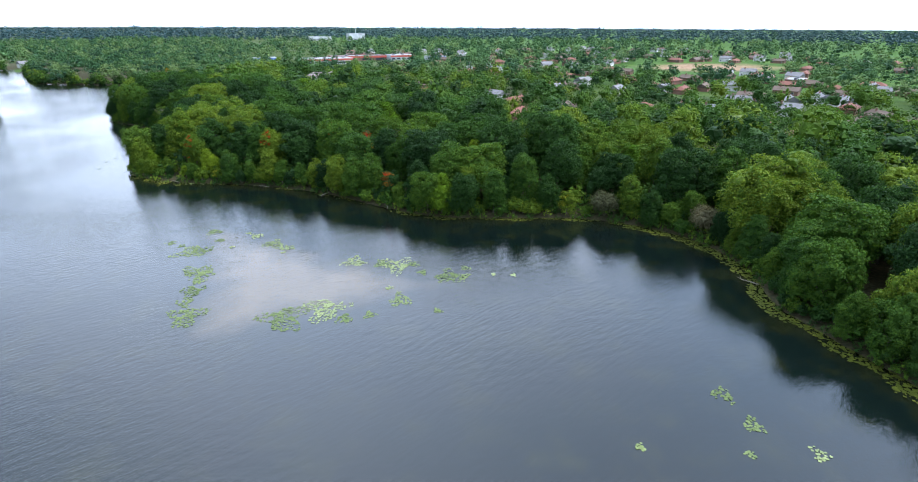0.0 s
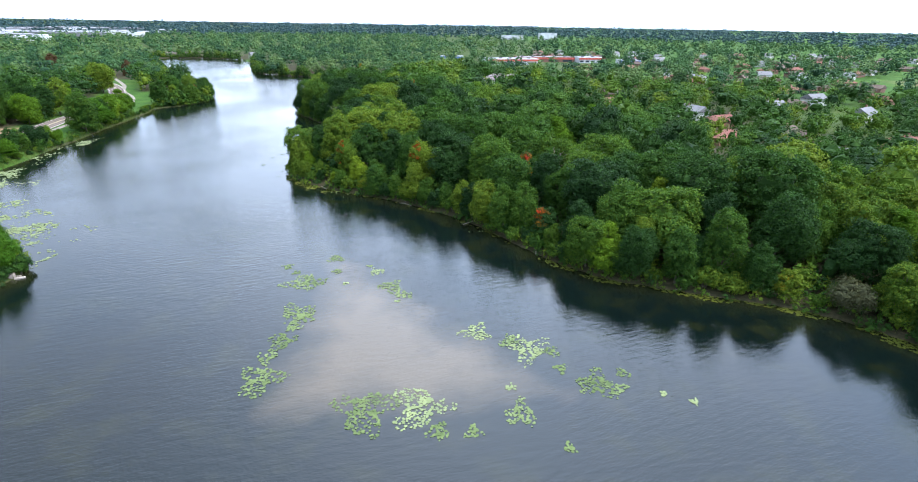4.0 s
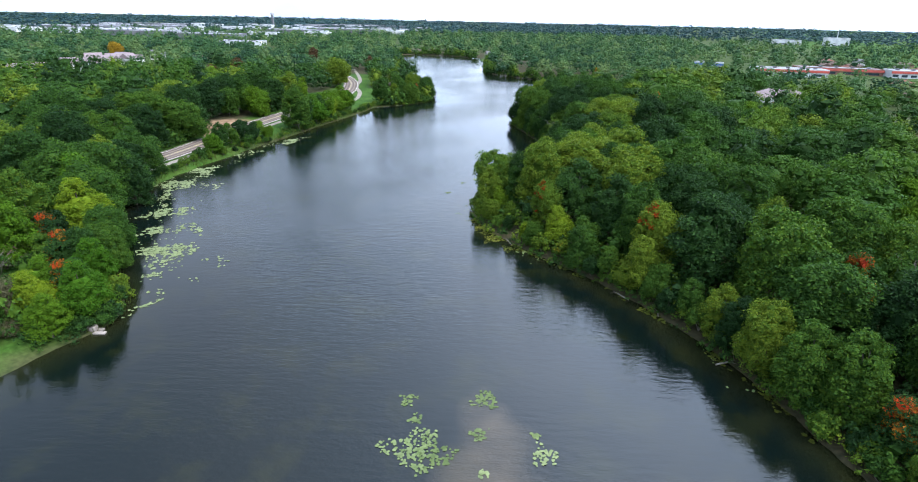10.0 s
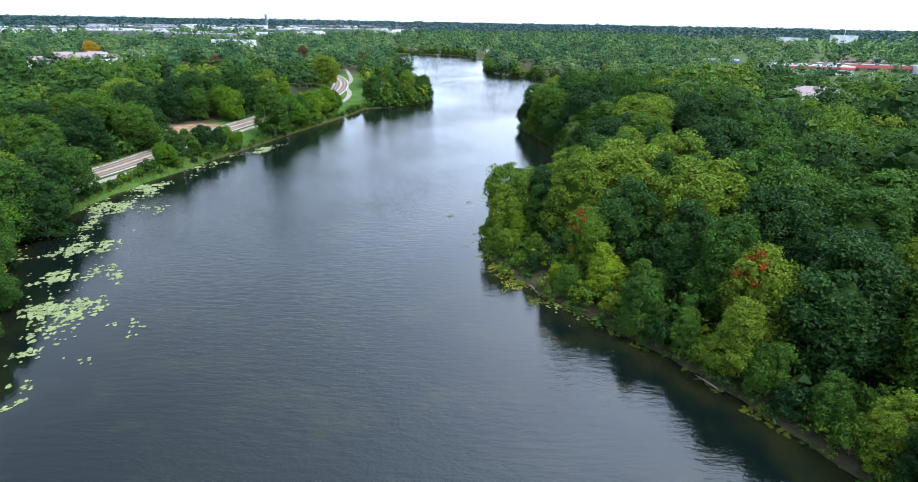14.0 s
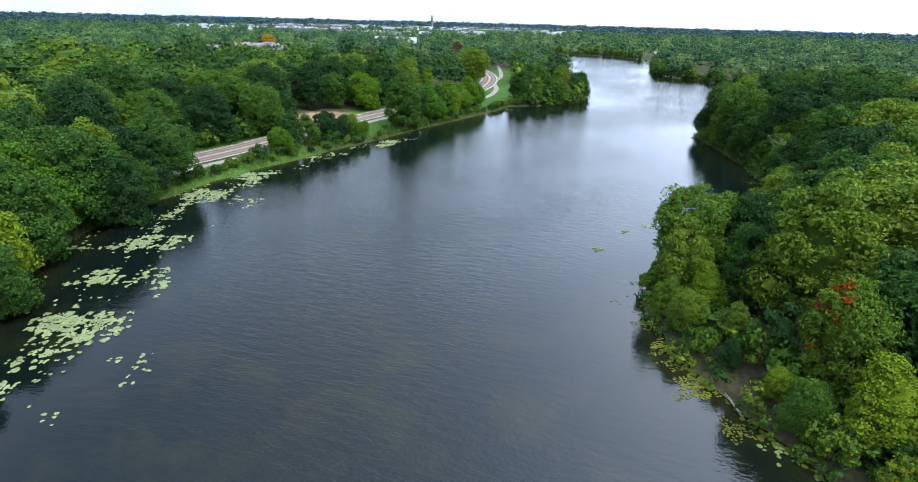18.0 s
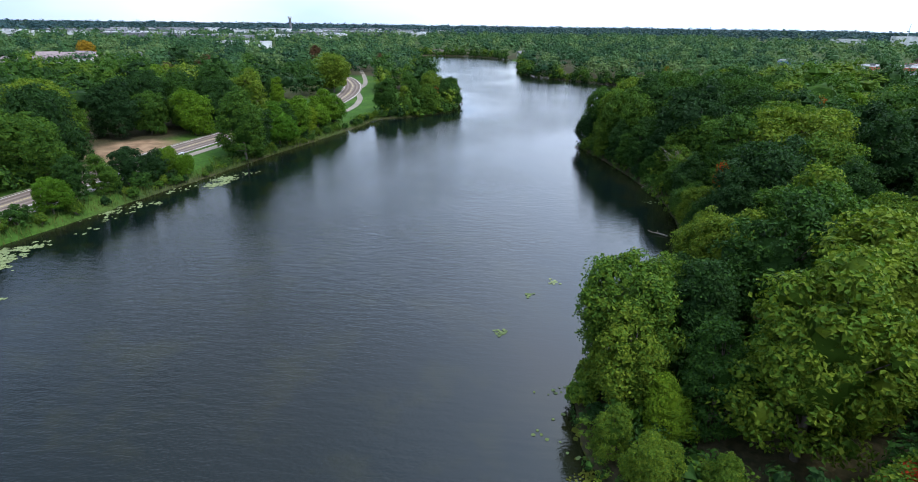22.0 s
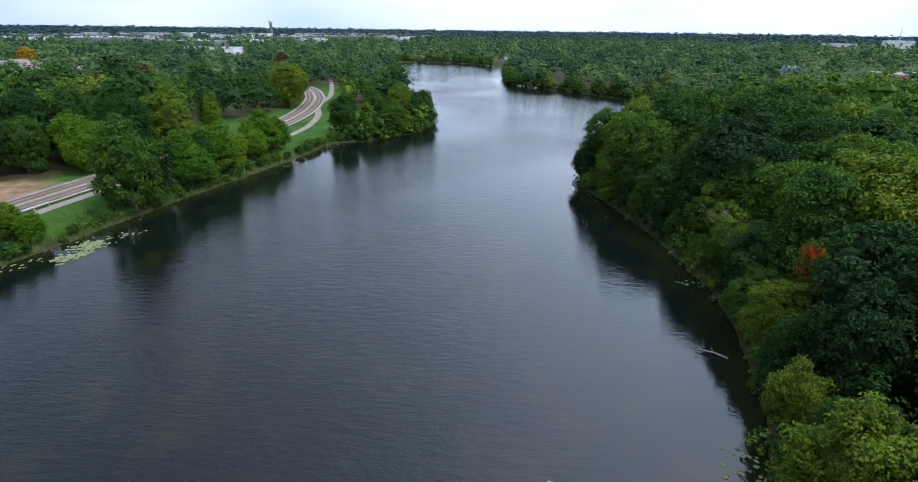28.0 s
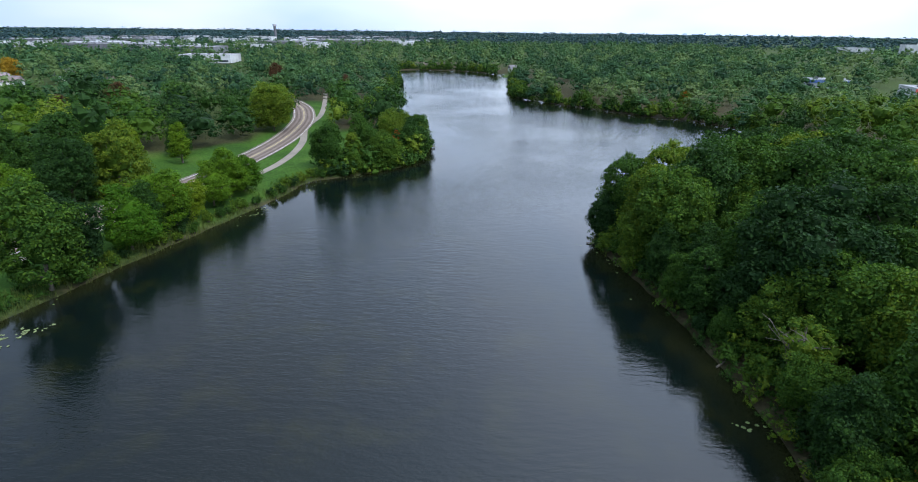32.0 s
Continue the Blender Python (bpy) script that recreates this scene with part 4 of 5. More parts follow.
def open_ground(X, Y):
    r = np.zeros(X.shape, bool)
    for cx, cy, a, b in CLEAR:
        r |= ((X - cx) / a) ** 2 + ((Y - cy) / b) ** 2 < 1
    return r | lakeside(X, Y)


# trees that stand out: kind, x, y, yaw, size, height
for kind, x, y, yaw, s, sz in [
    ("red", -11, 166, 0, 1.0, 1.05), ("red", 10, 170, 60, 0.95, 1.05), ("orange", 21, 158, 30, 1.15, 1.25), ("red", -38, 180, 0, 0.8, 0.9),
    ("orange", -106, 108, 10, 0.85, 0.8), ("orange", -116, 114, 330, 1.0, 0.95), ("orange", -131, 120, 20, 0.9, 0.9), ("orange", 23, 128, 330, 0.95, 0.75), ("yellow", 69, 98, 30, 0.9, 0.8),
    ("yellow", -31, 170, 70, 0.6, 0.5), ("dead", 29, 160, 10, 1.0, 1.1), ("dead", -62, 280, 200, 0.9, 0.9), ("dead", -120, 103, 90, 0.7, 0.7), ("dead", 52, 124, 50, 0.9, 0.9),
    ("poplar", -233, 327, 0, 1.0, 0.95), ("poplar", -234, 306, 70, 0.6, 0.5), ("poplar", -250, 322, 170, 0.9, 0.8), ("rust", -332, 374, 0, 1.1, 1.15)] + [
    ("rust", -328, 345, 60, 0.9, 0.95), ("orange", -52, 262, 20, 0.85, 1.1), ("rust", -389, 535, 40, 1.0, 1.1), ("rust", -300, 505, 80, 0.8, 1.0), ("gold", -575, 450, 10, 1.2, 1.35),
    ("yellow", 24, 288, 90, 1.1, 1.6), ("orange", -30, 345, 140, 1.0, 1.3), ("yellow", -34, 392, 140, 1.2, 1.6), ("orange", -186, 288, 20, 0.8, 0.75), ("orange", -195, 313, 80, 0.8, 0.7), ("red", -178, 373, 80, 0.7, 0.65), ("red", -95, 545, 80, 0.8, 0.7)]:
    plant(ACCENT[kind], x, y, yaw, s, sz)
    SC.add(x, y, 6.0 * s)
for k, x, y, yaw, s in (("oak", -59.7, 200, 30, 0.88), ("maple", -53, 203, 60, 0.9), ("lime", -54, 191, 10, 0.5), ("ash", -50, 194, 10, 0.8), ("oak", -90.5, 331, 70, 1.05), ("oak", -84, 321, 170, 1.1), ("oak", -80, 314, 10, 1.15), ("oak", -82, 332, 60, 1.2), ("oak", -74, 342, 90, 1.25), ("oak", -66, 352, 20, 1.25), ("oak", -68, 330, 0, 1.3), ("oak", -57, 344, 200, 1.3), ("oak", -58, 364, 100, 1.2), ("maple", -88, 326, 20, 0.8),
                       ("lime", 38, 197, 0, 1.15), ("lime", 70, 196, 40, 1.1), ("lime", 85, 134, 90, 1.05), ("lime", 12, 302, 10, 1.2), ("lime", -19, 347, 70, 1.1), ("lime", -45, 388, 30, 1.0),
                       ("lime", -290, 312, 0, 1.1), ("lime", 100, 110, 0, 0.9), ("lime", 60, 240, 60, 1.0), ("lime", -100.5, 106, 0, 0.72), ("lime", -105, 101, 90, 0.68), ("lime", -108, 113, 200, 0.78), ("oak", -116, 121, 40, 0.62), ("lime", -112, 106, 300, 0.6),
                       ("ash", -122, 113, 30, 0.6), ("oak", -124, 127, 100, 0.7), ("maple", -115, 116, 10, 0.7)):
    plant(MODELS[k][0], x, y, yaw, s)
    SC.add(x, y, 5)
# trees of the verge, in clumps with views of the road between
for k, x, y, yaw, s in (("maple", -178, 256, 0, 0.95), ("lime", -182, 274, 50, 0.74), ("maple", -184, 280, 10, 0.6), ("lime", -187, 293, 90, 0.55), ("lime", -190, 302, 30, 0.62), ("lime", -192, 309, 140, 0.72),
                        ("lime", -193, 315, 0, 0.62), ("ash", -181, 263, 20, 0.8), ("lime", -185, 284, 60, 0.85), ("lime", -177, 235, 70, 0.4), ("lime", -173, 201, 10, 0.56), ("maple", -175, 207, 90, 0.58), ("lime", -181, 233, 40, 0.5), ("oak", -179, 221, 40, 0.5),
                        ("ash", -177, 214, 60, 0.55), ("ash", -179, 228, 210, 0.5), ("oak", -168, 168, 0, 0.7), ("ash", -164, 161, 40, 0.8), ("maple", -160, 152, 300, 0.8),
                        ("oak", -154, 146, 120, 0.85), ("lime", -148, 138, 30, 0.9), ("oak", -141, 134, 10, 0.75), ("lime", -134, 128, 0, 0.8), ("ash", -157, 158, 0, 0.6), ("maple", -150, 152, 0, 0.75),
                        ("oak", -156, 138, 0, 0.8), ("ash", -187, 266, 100, 0.45), ("shrub", -172, 194, 0, 1.0), ("shrub", -184, 262, 0, 1.3), ("shrub", -176, 222, 0, 1.1)):
    m = MODELS[k]
    low = 0.85 if 190 < y < 246 else 1.0
    plant(m[int(x) % len(m)], x, y, yaw, s * 1.4 * low, s * 1.3 * low)
    SC.add(x, y, 5)
for x, y, s in ((78.5, 92.5, 1.2), (95.5, 70.5, 1.25), (-112, 97, 1.25), (-116, 92, 0.9), (-107, 91, 0.6), (-110, 85, 0.8), (-120, 98, 0.8), (-118, 84, 0.9), (-105, 96, 0.5), (-126, 102, 0.7)):
    plant(MODELS["willow"][0], x, y, 30 * s, s)
    SC.add(x, y, 7)

# individual trees near the water, the front row first
cand = rng.uniform((-290, -30), (190, 420), (60000, 2))
cd = land(cand[:, 0], cand[:, 1])
cr = road_gap(cand[:, 0], cand[:, 1])
ct = trail_gap(cand[:, 0], cand[:, 1])
east = cand[:, 0] + 0.25 * cand[:, 1] > -80
ok = (cd > 0.7) & (cr > 7.5) & (ct > 2.6) & ~open_ground(cand[:, 0], cand[:, 1])
near = ok & np.where(east, (cd < 40) & (cand[:, 1] < 352), (cd < 56) & (cand[:, 1] > 60) & (cand[:, 1] < 400))
count = 0
for lo, hi, gap in ((1.6, 3.2, 4.4), (3.2, 6.8, 5.6), (6.8, 60, 9.4)):
    front = hi < 7
    pick = near & (cd >= lo) & (cd < hi)
    for (x, y), d, e in zip(cand[pick], cd[pick], east[pick]):
        strip = (not e) and d < 11 and 118 < y < 345
        r = gap
        if strip:
            r = max(gap, 4.8)
        if not SC.free(x, y, r) or count >= 700:
            continue
        u = rng.random()
        if front:
            kind, s = ("ash" if u < 0.35 else "maple" if u < 0.7 else "lime" if u < 0.74 else "oak"), rng.uniform(0.42, 0.8) if hi < 4 else rng.uniform(0.62, 0.95)
        else:
            kind, s = ("oak" if u < 0.6 else "maple" if u < 0.76 else "ash" if u < 0.95 else "lime"), rng.choice([0.8, 1.0, 1.1, 1.25, 1.4]) * rng.uniform(0.94, 1.06)
        if strip:
            if rng.random() < 0.35:
                SC.add(x, y, 4.0)
                continue
            kind, s = ("ash" if u < 0.35 else "lime" if u < 0.55 else "oak"), rng.uniform(0.34, 0.58)
        if -63 < x < -36 and 164 < y < 192 and d < 11:
            s *= 0.5
        if -138 < x < -95 and y < 126 and u < 0.7:
            kind = "lime"
        k = MODELS[kind]
        plant(k[int(rng.integers(len(k)))], x, y, rng.uniform(0, 360), s * (1.15 if strip else 1.0), (s if front or strip else s ** 0.6) * rng.uniform(0.92, 1.1))
        SC.add(x, y, r * (0.85 if strip else 1.0 if front else s))
        count += 1

# shrubs that hang over the water
n_shrub = 0
for i in rng.permutation(np.repeat(np.arange(len(SHORE)), 2)):
    x, y = SHORE[i]
    if not (-30 < y < 420 and -200 < x < 120) or n_shrub >= 295:
        continue
    for _ in range(3):
        ang = rng.uniform(0, 6.28)
        px, py = x + 2.4 * math.cos(ang), y + 2.4 * math.sin(ang)
        dd = float(land(np.array([px]), np.array([py]))[0])
        if 0.5 < dd < 3.5 and not (px < -90 and 76 < py < 100) and SC.free(px, py, 1.6):
            s = rng.uniform(0.7, 1.3) * (0.6 if x < -120 else 1.0)
            plant(MODELS["shrub"][int(rng.integers(3))], px, py, rng.uniform(0, 360), s, s * rng.uniform(0.8, 1.25))
            SC.add(px, py, 1.2)
            n_shrub += 1


# woods beyond, joined
def wood_models(n, lob, count, size, lump, rx, H, base, core=0.5, level=2):
    out = []
    for i in range(n):
        g = np.random.default_rng(900 + i + count)
        C, R = lobes(g, lob, rx - lump * 0.4, H * (1 - base) / 2 - lump * 0.4, H * base + H * (1 - base) / 2, lump, 0.12)
        parts = []
        if count:
            Vl, Fl = leaf_quads(g, C, R, count, size, axis_c=np.array([0, 0, H * 0.45]), reach=1.12, loose=0.5)
            parts.append((Vl, split_quads(Fl)))
        if core:
            parts.append(cores(g, C, R, core, True))
        if level:
            parts.append(heart(g, C, 0.62 if count else 1.0, level))
        out.append(join_vf(parts))
    return out


def build_wood(name, label, places, models, sizes, tall, tints, leaf=None):
    Vs, Fs, Ts, k = [], [], [], 0
    g = np.random.default_rng(len(places))
    Z = height(places[:, 0], places[:, 1])
    which = g.integers(len(models), size=len(places))
    for (x, y), z, w, s, h, tint in zip(places, Z, which, sizes, tall, tints):
        V, F = models[w]
        a = g.uniform(0, 6.28)
        c, q = math.cos(a) * s, math.sin(a) * s
        P = np.empty_like(V)
        P[:, 0], P[:, 1], P[:, 2] = V[:, 0] * c - V[:, 1] * q + x, V[:, 0] * q + V[:, 1] * c + y, V[:, 2] * h + z
        Vs.append(P)
        Fs.append(F + k)
        Ts.append(np.full(len(V), tint))
        k += len(V)
    me = np_mesh(name, np.concatenate(Vs), np.concatenate(Fs), leaf or LEAF_WOOD)
    attribute(me, "tint", np.concatenate(Ts))
    tagged(new(name, me), label, "wood", kind="stuff")


def in_view(X, Y):
    a = np.degrees(np.arctan2(X + 25, Y + 90))
    return (a > -88) & (a < 66)


def suburb(X, Y, d):
    """Where houses stand among the trees: 0 to 1."""
    e = np.clip((d - 85) / 25, 0, 1) * np.clip((X - 60 + 0.12 * (Y - 200)) / 30, 0, 1)
    w = np.clip(1.5 - (((X + 490) / 80) ** 2 + ((Y - 370) / 120) ** 2), 0, 1)
    return np.maximum(e, w)


def wood_places(n, r0, r1, gap, seed, thin):
    g = np.random.default_rng(seed)
    rad = r0 * (r1 / r0) ** g.uniform(0, 1, n)
    ang = g.uniform(math.radians(-100), math.radians(98), n)
    X, Y = -40 + rad * np.sin(ang), 60 + rad * np.cos(ang)
    d = land(X, Y)
    ok = (d > 1.2) & (road_gap(X, Y) > np.where(Y > 500, 15, 9)) & (trail_gap(X, Y) > 4) & ~open_ground(X, Y)
    ok &= (g.random(n) > suburb(X, Y, d) * thin)
    ok &= ((X + 1150) / 420) ** 2 + ((Y - 1150) / 520) ** 2 > (0.85 + 0.5 * g.random(n)) * (g.random(n) > 0.5)
    out = []
    for x, y, dd in zip(X[ok], Y[ok], d[ok]):
        if SC.free(x, y, gap):
            SC.add(x, y, gap)
            out.append((x, y, dd))
    return np.array(out)


def tint_of(P, g):
    t = 0.08 + g.beta(1.25, 1.5, len(P)) + 0.16 * fbm(P[:, 0], P[:, 1], 0.02, 4.0)
    return np.clip(t, 0.02, 0.98)


g = np.random.default_rng(77)
P = wood_places(20000, 40, 440, 10.4, 21, 0.7)[:2600]
path = np.array([(-10, -33), (0, 20), (-20, 84), (-45, 130), (-62, 170), (-70, 190)], float)
reach = np.sqrt(((P[:, None, :2] - path) ** 2).sum(2)).min(1)
for sel, models in ((reach < 150, wood_models(7, 58, 56, 0.30, 1.9, 7.0, 16.5, 0.02)), (reach >= 150, wood_models(8, 28, 26, 0.42, 2.4, 7.2, 16.5, 0.02))):
    Q = P[sel]
    sub = suburb(Q[:, 0], Q[:, 1], Q[:, 2])
    s = g.choice([0.8, 0.95, 1.1, 1.25, 1.45], len(Q)) * g.uniform(0.92, 1.08, len(Q)) * (1 - 0.2 * sub)
    build_wood("woods", "dense green deciduous wood on both banks", Q[:, :2], models, s, s ** 0.6 * g.uniform(0.82, 1.16, len(Q)) * (1 - 0.15 * sub), tint_of(Q, g))

# undergrowth: brush that closes the banks down to the water
B = g.uniform((-215, -30), (125, 420), (90000, 2))
bd, br, bt = land(B[:, 0], B[:, 1]), road_gap(B[:, 0], B[:, 1]), trail_gap(B[:, 0], B[:, 1])
be = B[:, 0] + 0.25 * B[:, 1] > -80
keep = np.where(be, (bd > -0.7) & (bd < 9), (bd > 0.6) & (bd < 10) & (bt > 1.6) & (br > 5.8) & ((B[:, 1] > 100) | ((B[:, 1] > 66) & (bd > 3.2))) & ((fbm(B[:, 0], B[:, 1], 0.16, 8.0) > -0.35) | (bd < 3)))
keep |= ~be & (br > 7.5) & (br < 15) & (bd > 20) & (B[:, 1] > 100) & (fbm(B[:, 0], B[:, 1], 0.12, 2.0) > -0.2)
verge = lakeside(B[:, 0], B[:, 1])
keep &= ~open_ground(B[:, 0], B[:, 1]) | (verge & (bd < 6) & (fbm(B[:, 0], B[:, 1], 0.2, 5.0) > -0.1))
B, bd, be, verge = B[keep], bd[keep], be[keep], verge[keep]
cells, pick = set(), []
for i, (x, y) in enumerate(B):
    c = (int(x // 1.9), int(y // 1.9))
    if c not in cells:
        cells.add(c)
        pick.append(i)
B, bd, be, verge = B[pick], bd[pick], be[pick], verge[pick]
s = g.uniform(0.6, 1.35, len(B)) * np.where(be, np.clip(0.8 + bd / 9, 0.75, 1.25), np.where(verge, 0.62, np.clip(0.5 + bd / 3.5, 0.5, 1.7)))
build_wood("undergrowth", "tangled green brush and saplings covering the banks", B, wood_models(6, 5, 18, 0.2, 0.9, 1.7, 2.4, 0.0, 0.5, 0), s, s * g.uniform(0.8, 1.5, len(B)), np.clip(tint_of(B, g) + 0.05, 0, 1))

# saplings that fill the gaps in the wood
P = wood_places(30000, 40, 330, 4.6, 29, 0.3)
P = P[(P[:, 2] > 3) & ((P[:, 0] + 0.25 * P[:, 1] > -80) | (road_gap(P[:, 0], P[:, 1]) > 16))][:1000]
s = g.uniform(0.55, 0.95, len(P))
build_wood("woods", "young trees filling gaps in the wood", P[:, :2], wood_models(5, 16, 14, 0.34, 1.3, 3.6, 11.0, 0.0), s, s, tint_of(P, g))

# fringe of the far banks
F = SHORE[(SHORE[:, 1] > 350)]
F = np.repeat(F, 3, 0) + g.normal(0, 2.5, (len(F) * 3, 2))
fd = land(F[:, 0], F[:, 1])
F = F[(fd > 0.6) & (fd < 6) & ~open_ground(F[:, 0], F[:, 1])]
s = g.uniform(0.45, 0.85, len(F))
build_wood("woods", "fringe of trees and bushes along the far banks", F, wood_models(5, 14, 14, 0.5, 2.1, 5.2, 15.0, 0.0), s * 1.1, s, tint_of(F, g))
F = SHORE[(SHORE[:, 1] > 340)]
F = np.repeat(F, 4, 0) + g.normal(0, 1.6, (len(F) * 4, 2))
fd = land(F[:, 0], F[:, 1])
F = F[(fd > -0.6) & (fd < 2.5) & ~open_ground(F[:, 0], F[:, 1])]
s = g.uniform(0.8, 1.5, len(F))
build_wood("undergrowth", "low brush hanging over the far banks", F, wood_models(4, 5, 10, 0.42, 1.3, 2.4, 3.4, 0.0, 0.75, 0), s, s, np.clip(tint_of(F, g) - 0.1, 0, 1))
# suburb trees, with the haze of distance mixed into their leaf colour
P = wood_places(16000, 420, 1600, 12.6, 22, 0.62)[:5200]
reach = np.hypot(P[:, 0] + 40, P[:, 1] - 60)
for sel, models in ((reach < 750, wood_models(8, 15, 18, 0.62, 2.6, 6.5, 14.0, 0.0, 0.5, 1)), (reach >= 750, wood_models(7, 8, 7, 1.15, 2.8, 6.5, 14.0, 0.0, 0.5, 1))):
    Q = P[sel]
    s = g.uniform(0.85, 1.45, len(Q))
    build_wood("woods", "green tree cover of the suburb, leaf colour tinted for haze", Q[:, :2], models, s, s * g.uniform(0.75, 1.0, len(Q)), tint_of(Q, g), LEAF_HAZE_TINT)
# woods out to the horizon; their blue is painted haze, no volume
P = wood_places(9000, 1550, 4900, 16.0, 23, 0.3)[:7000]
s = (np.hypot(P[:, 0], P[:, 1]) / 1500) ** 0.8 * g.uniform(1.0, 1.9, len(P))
build_wood("woods", "distant tree cover to the horizon, haze blue in its leaf colour", P[:, :2], wood_models(4, 4, 5, 2.4, 5.0, 9.0, 14.0, 0.0, 0, 1), s,
           g.uniform(0.8, 1.35, len(P)), tint_of(P, g), LEAF_FAR_HAZE)


# ---- water plants and shore ----
def pads_mesh(name, X, Y, R, rng, mat, z=0.02):
    """Floating leaves: small uneven discs."""
    n = len(X)
    a = np.arange(6) * math.pi / 3
    rr = R[:, None] * rng.uniform(0.75, 1.15, (n, 6))
    ph = rng.uniform(0, 6.28, (n, 1))
    V = np.stack([X[:, None] + rr * np.cos(a + ph), Y[:, None] + rr * np.sin(a + ph), z + rng.uniform(0, 0.05, (n, 1)) + rng.normal(0, 0.012, (n, 6))], 2)
    k = np.arange(n)[:, None] * 6
    F = np.concatenate([k + np.array([0, 1, 2]), k + np.array([0, 2, 3]), k + np.array([0, 3, 4]), k + np.array([0, 4, 5])])
    return np_mesh(name, V.reshape(-1, 3), F, mat)


pr = np.random.default_rng(61)
for x, y, r in [(-31, 70, 3.2), (-32, 76, 1.5), (-31, 81, 2.3), (-30, 86, 1.5), (-31, 91, 3.0), (-29, 89, 1.6), (-34, 104, 3.0), (-31, 104, 2.4), (-39, 112, 1.2),
                (-36, 109, 0.9), (-29, 117, 1.9), (-27, 110, 1.1), (-18, 110, 1.6), (-14, 103, 2.3), (-11, 99, 1.9), (4, 85, 2.4), (-13, 63, 4.0)] + \
        [(-5, 64, 3.8), (-2, 59, 1.6), (13, 80, 3.4), (10, 82, 1.8), (17, 79, 1.4), (18, 74, 1.1), (23, 70, 2.8), (26, 69, 1.4), (10, 63, 2.2), (3, 59, 1.1),
         (28, 73, 1.0), (9, 69, 0.8), (16, 56, 0.8), (50, 17, 1.5), (49, 10, 1.4), (31, 12, 0.7), (53, 3, 1.1)] + \
        [(44, 6, 0.6), (37, 66, 0.6), (33, 68, 0.5), (-76, 204, 0.8), (-74, 222, 0.8), (-76, 216, 0.6), (-20, 113, 0.5), (-24, 104, 0.6)]:
    n = int(14 + 22 * r * r)
    a, q = pr.uniform(0, 6.28, n), np.sqrt(pr.uniform(0, 1, n)) * r
    q = q * (1 + 0.35 * np.sin(3 * a + x) + 0.2 * np.sin(5 * a + y))
    me = pads_mesh("lily_pads", x + q * np.cos(a), y + q * np.sin(a) * 1.15, pr.uniform(0.12, 0.30, n), pr, PAD_GREEN)
    tagged(new("lily_pads", me), "patch of pale green lily pads floating on the lake", "lily pads", "lily pad patches", "stuff")

for x, y, r in ((-55, 180.5, 2.0), (-49.5, 174.5, 2.2), (-59, 184.5, 1.4), (-44, 170.5, 1.5), (-53, 177.5, 1.2)):
    n = int(60 * r * r)
    a, q = pr.uniform(0, 6.28, n), np.sqrt(pr.uniform(0, 1, n)) * r
    q = q * (1 + 0.35 * np.sin(3 * a + x) + 0.25 * np.sin(5 * a + y))
    me = pads_mesh("duckweed", x + q * np.cos(a), y + q * np.sin(a), pr.uniform(0.07, 0.17, n), pr, ALGAE)
    tagged(new("duckweed", me), "patch of yellow-green floating weed off the wooded point", "duckweed", "weed patches off the point", "stuff")

# lily band along the west bank
X, Y = pr.uniform(-180, -96, 420000), pr.uniform(104, 250, 420000)
d = -land(X, Y)
keep = (d > 1.0) & (d < np.where(Y < 185, 21, 9)) & (fbm(X, Y, 0.22, 7.0) + 0.45 * fbm(X, Y, 0.9, 2.0) + 0.7 * fbm(X, Y, 2.3, 5.0) > np.where(Y < 190, 0.16, 0.34) + np.abs(d - np.where(Y < 185, 10.0, 6)) * 0.06) & (X + 0.9 * (Y - 110) > -170)
X, Y = X[keep][:14000], Y[keep][:14000]
tagged(new("lily_pads", pads_mesh("lily_pads", X, Y, pr.uniform(0.10, 0.24, len(X)), pr, PAD_GREEN)), "broad band of lily pads along the grassy bank", "lily pads", kind="stuff")
# lilies off the point and further up the banks
X, Y = pr.uniform(-200, 20, 60000), pr.uniform(130, 420, 60000)
d = -land(X, Y)
keep = (d > 0.3) & (d < 5) & (fbm(X, Y, 0.15, 11.0) + 0.5 * fbm(X, Y, 0.8, 1.0) > 0.42)
tagged(new("lily_pads", pads_mesh("lily_pads", X[keep][:1500], Y[keep][:1500], pr.uniform(0.12, 0.3, len(X[keep][:1500])), pr, PAD_GREEN)),
       "scattered lily pads close to the banks", "lily pads", kind="stuff")
# duckweed along the east shore
X, Y = pr.uniform(-66, 100, 160000), pr.uniform(-30, 192, 160000)
d = -land(X, Y)
wide = np.where(Y < 84, 3.6, 1.7)
keep = (d > -0.2) & (d < wide * (1.0 + 0.7 * fbm(X, Y, 0.25, 3.0))) & (fbm(X, Y, 0.5, 9.0) > np.where(Y < 110, -0.75, 0.05)) & (X > -62)
tagged(new("duckweed", pads_mesh("duckweed", X[keep][:7000], Y[keep][:7000], pr.uniform(0.15, 0.42, len(X[keep][:9000])), pr, ALGAE)),
       "yellow-green duckweed mat along the shaded shore", "duckweed", kind="stuff")

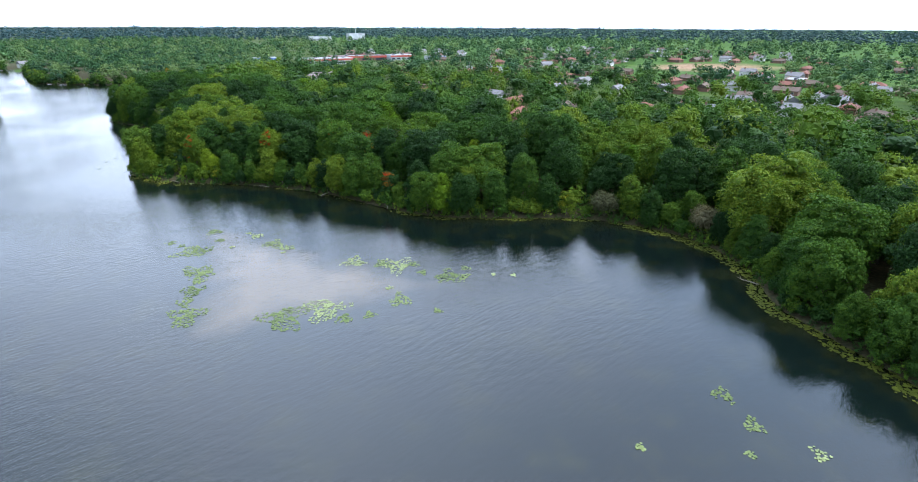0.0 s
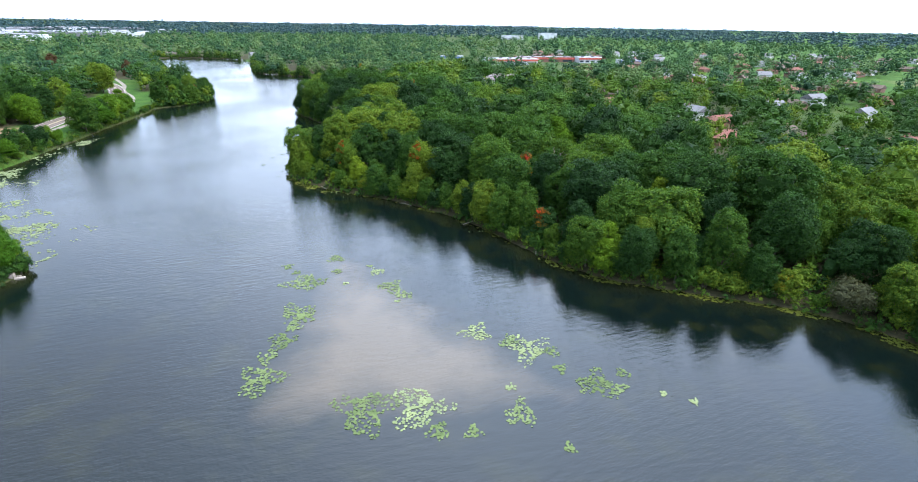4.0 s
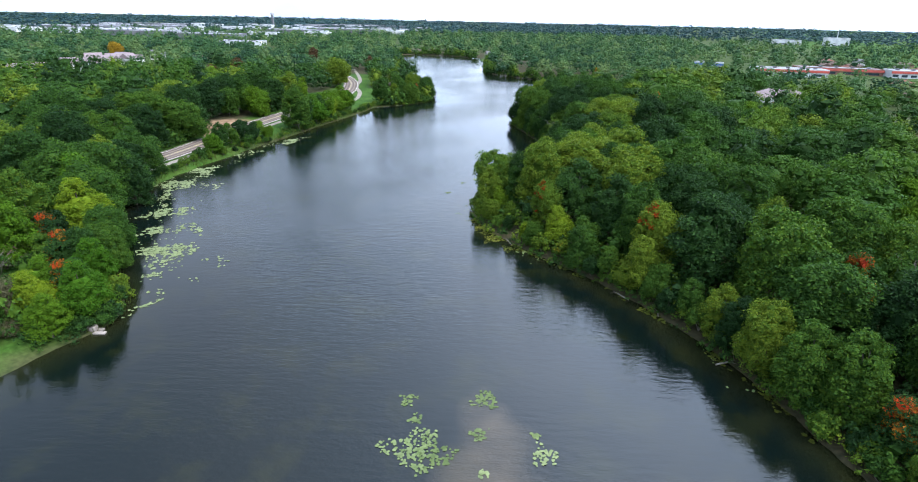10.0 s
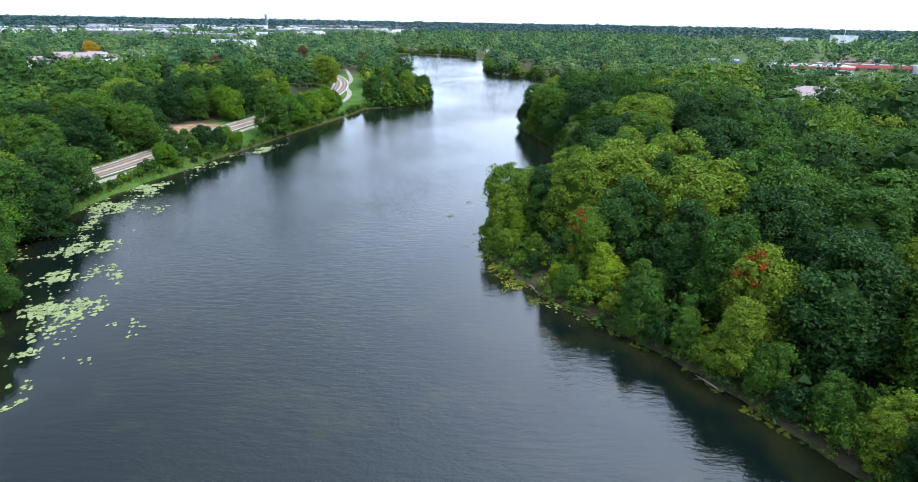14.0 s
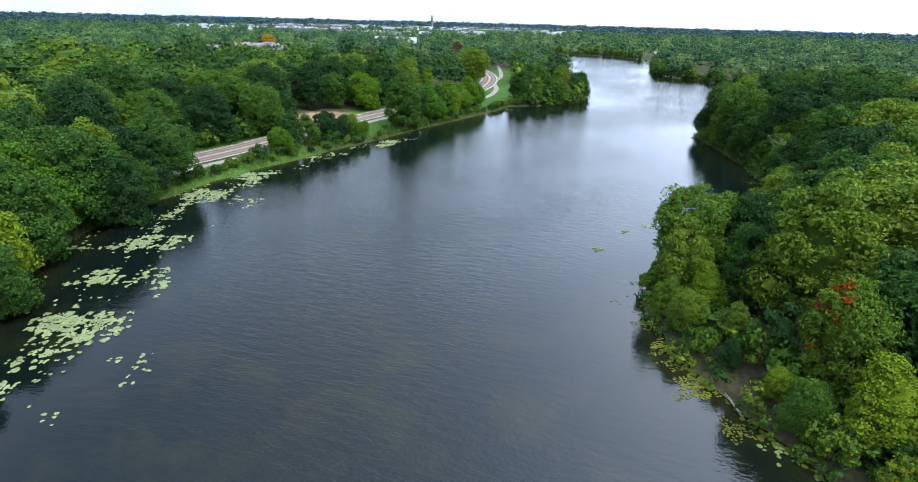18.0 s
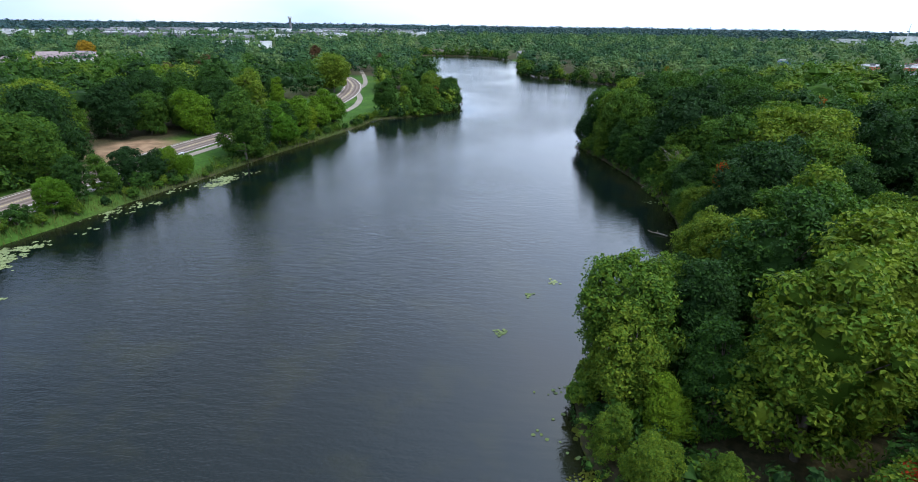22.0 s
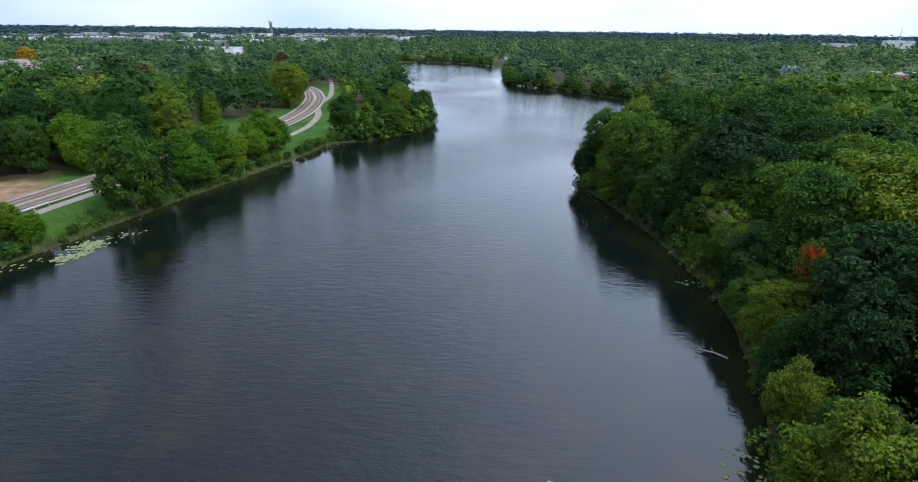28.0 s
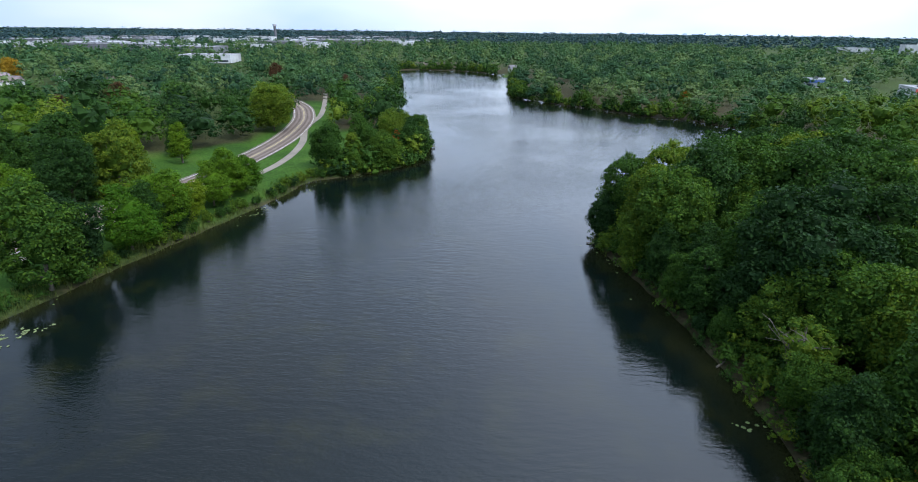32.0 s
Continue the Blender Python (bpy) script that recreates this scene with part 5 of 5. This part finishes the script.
# reeds and long grass on the west bank
X, Y = pr.uniform(-215, -92, 120000), pr.uniform(100, 420, 120000)
d = land(X, Y)
keep = (d > -0.8) & (d < 4.6 + 1.8 * fbm(X, Y, 0.1, 6.0)) & (fbm(X, Y, 0.2, 3.0) > -0.55)
X, Y = X[keep][:16000], Y[keep][:16000]
n = len(X)
Z = height(X, Y)
hgt, a = pr.uniform(0.7, 1.7, n), pr.uniform(0, 6.28, n)
w = pr.uniform(0.05, 0.11, n)
lean = pr.normal(0, 0.3, (n, 2))
V = np.stack([np.stack([X - w * np.cos(a), Y - w * np.sin(a), Z - 0.2], 1), np.stack([X + w * np.cos(a), Y + w * np.sin(a), Z - 0.2], 1),
              np.stack([X + lean[:, 0], Y + lean[:, 1], Z + hgt], 1)], 1).reshape(-1, 3)
tagged(new("reeds", np_mesh("reeds", V, np.arange(3 * n).reshape(-1, 3), REED)), "yellowish reeds and long grass along the bank", "reeds", kind="stuff")


# ---- stone landing, logs, guard rail ----
def rough_box(w, d, h, seed):
    bm = bmesh.new()
    bmesh.ops.create_cube(bm, size=1)
    bmesh.ops.scale(bm, vec=(w, d, h), verts=bm.verts)
    bmesh.ops.bevel(bm, geom=bm.edges[:], offset=min(w, d, h) * 0.12, segments=1, affect='EDGES')
    g = random.Random(seed)
    for v in bm.verts:
        v.co += Vector((g.uniform(-1, 1), g.uniform(-1, 1), g.uniform(-1, 1))) * 0.05
    me = bpy.data.meshes.new("stone")
    bm.to_mesh(me)
    bm.free()
    me.materials.append(STONE)
    return me


landing = thing("stone_landing", "pale stone landing block and slab at the water's edge", "landing", m=pose(-96.0, 104.5, 0.1, 0, 0, 25) @ Matrix.Scale(0.75, 4))
part("block", rough_box(1.9, 1.5, 1.5, 1), landing).location = (-1.3, 0.2, 0.5)
part("slab", rough_box(2.6, 1.1, 0.4, 2), landing).location = (0.9, -1.0, 0.05)
part("slab", rough_box(1.4, 0.9, 0.4, 3), landing).location = (0.2, 0.6, 0.0)
lg = random.Random(12)
for x, y, yaw, n in [(2, 141, 40, 5.5), (-14, 157, 150, 4.0), (-25, 166, 20, 3.5), (20, 121, 80, 4.5), (-8, 153, 100, 3.8), (-70, 285, 60, 5.0), (-60, 252, 170, 4.0), (48, 103, 5, 6.0),
                     (86, 44, 120, 4.5), (-98, 324, 10, 4.5), (-44, 173, 130, 3.5)]:
    P = [(0, 0, 0.12), (n * 0.4, lg.uniform(-0.2, 0.2), 0.25), (n * 0.75, lg.uniform(-0.3, 0.3), 0.3), (n, lg.uniform(-0.4, 0.4), 0.45)]
    log = thing("fallen_branch", "bare grey fallen branch lying at the water's edge", "branch", "fallen branches", m=pose(x, y, 0.05, 0, 0, yaw))
    part("stem", np_mesh("stem", *tube(P, [0.16, 0.13, 0.09, 0.03], 6), DEAD), log)
    for t in (0.45, 0.65, 0.8):
        p = Vector((n * t, 0, 0.28))
        q = p + Vector((lg.uniform(0.3, 0.9), lg.choice((-1, 1)) * lg.uniform(0.6, 1.3), lg.uniform(0.1, 0.7)))
        part("twig", np_mesh("twig", *tube([p, q], [0.06, 0.015], 5), DEAD), log)

dock = thing("dock", "small weathered wooden dock on posts at the wooded point", "dock", m=pose(-178.5, 397.5, 0.0, 0, 0, 40))
for i in range(8):
    part("plank", np_mesh("plank", *box_vf(-1.9 + i * 0.48, -1.46 + i * 0.48, -1.2, 1.2, 0.62, 0.68), DEAD), dock)
for y in (-0.9, 0.9):
    part("beam", np_mesh("beam", *box_vf(-1.9, 1.9, y - 0.07, y + 0.07, 0.46, 0.615), BARK), dock)
    for x in (-1.7, 0.0, 1.7):
        part("post", np_mesh("post", *tube([(x, y, -2.0), (x, y, 0.455)], [0.1, 0.1], 8), BARK), dock)

i0 = int(np.argmin(np.hypot(ROAD[:, 0] + 190, ROAD[:, 1] - 222)))
rail = thing("guard_rail", "galvanised steel guard rail on posts beside the road", "guard rail")
G = ROAD[i0:i0 + 8]
T = np.gradient(ROAD, axis=0)[i0:i0 + 8]
N = np.stack([T[:, 1], -T[:, 0]], 1) / np.linalg.norm(T, axis=1)[:, None]
L = G + N * 6.4
part("beam", np_mesh("beam", *tube(np.c_[L, np.full(len(L), 2.75)], [0.17] * len(L), 6), STEEL), rail)
for x, y in L:
    part("post", np_mesh("post", *box_vf(x - 0.08, x + 0.08, y - 0.08, y + 0.08, 1.7, 2.75), STEEL), rail)
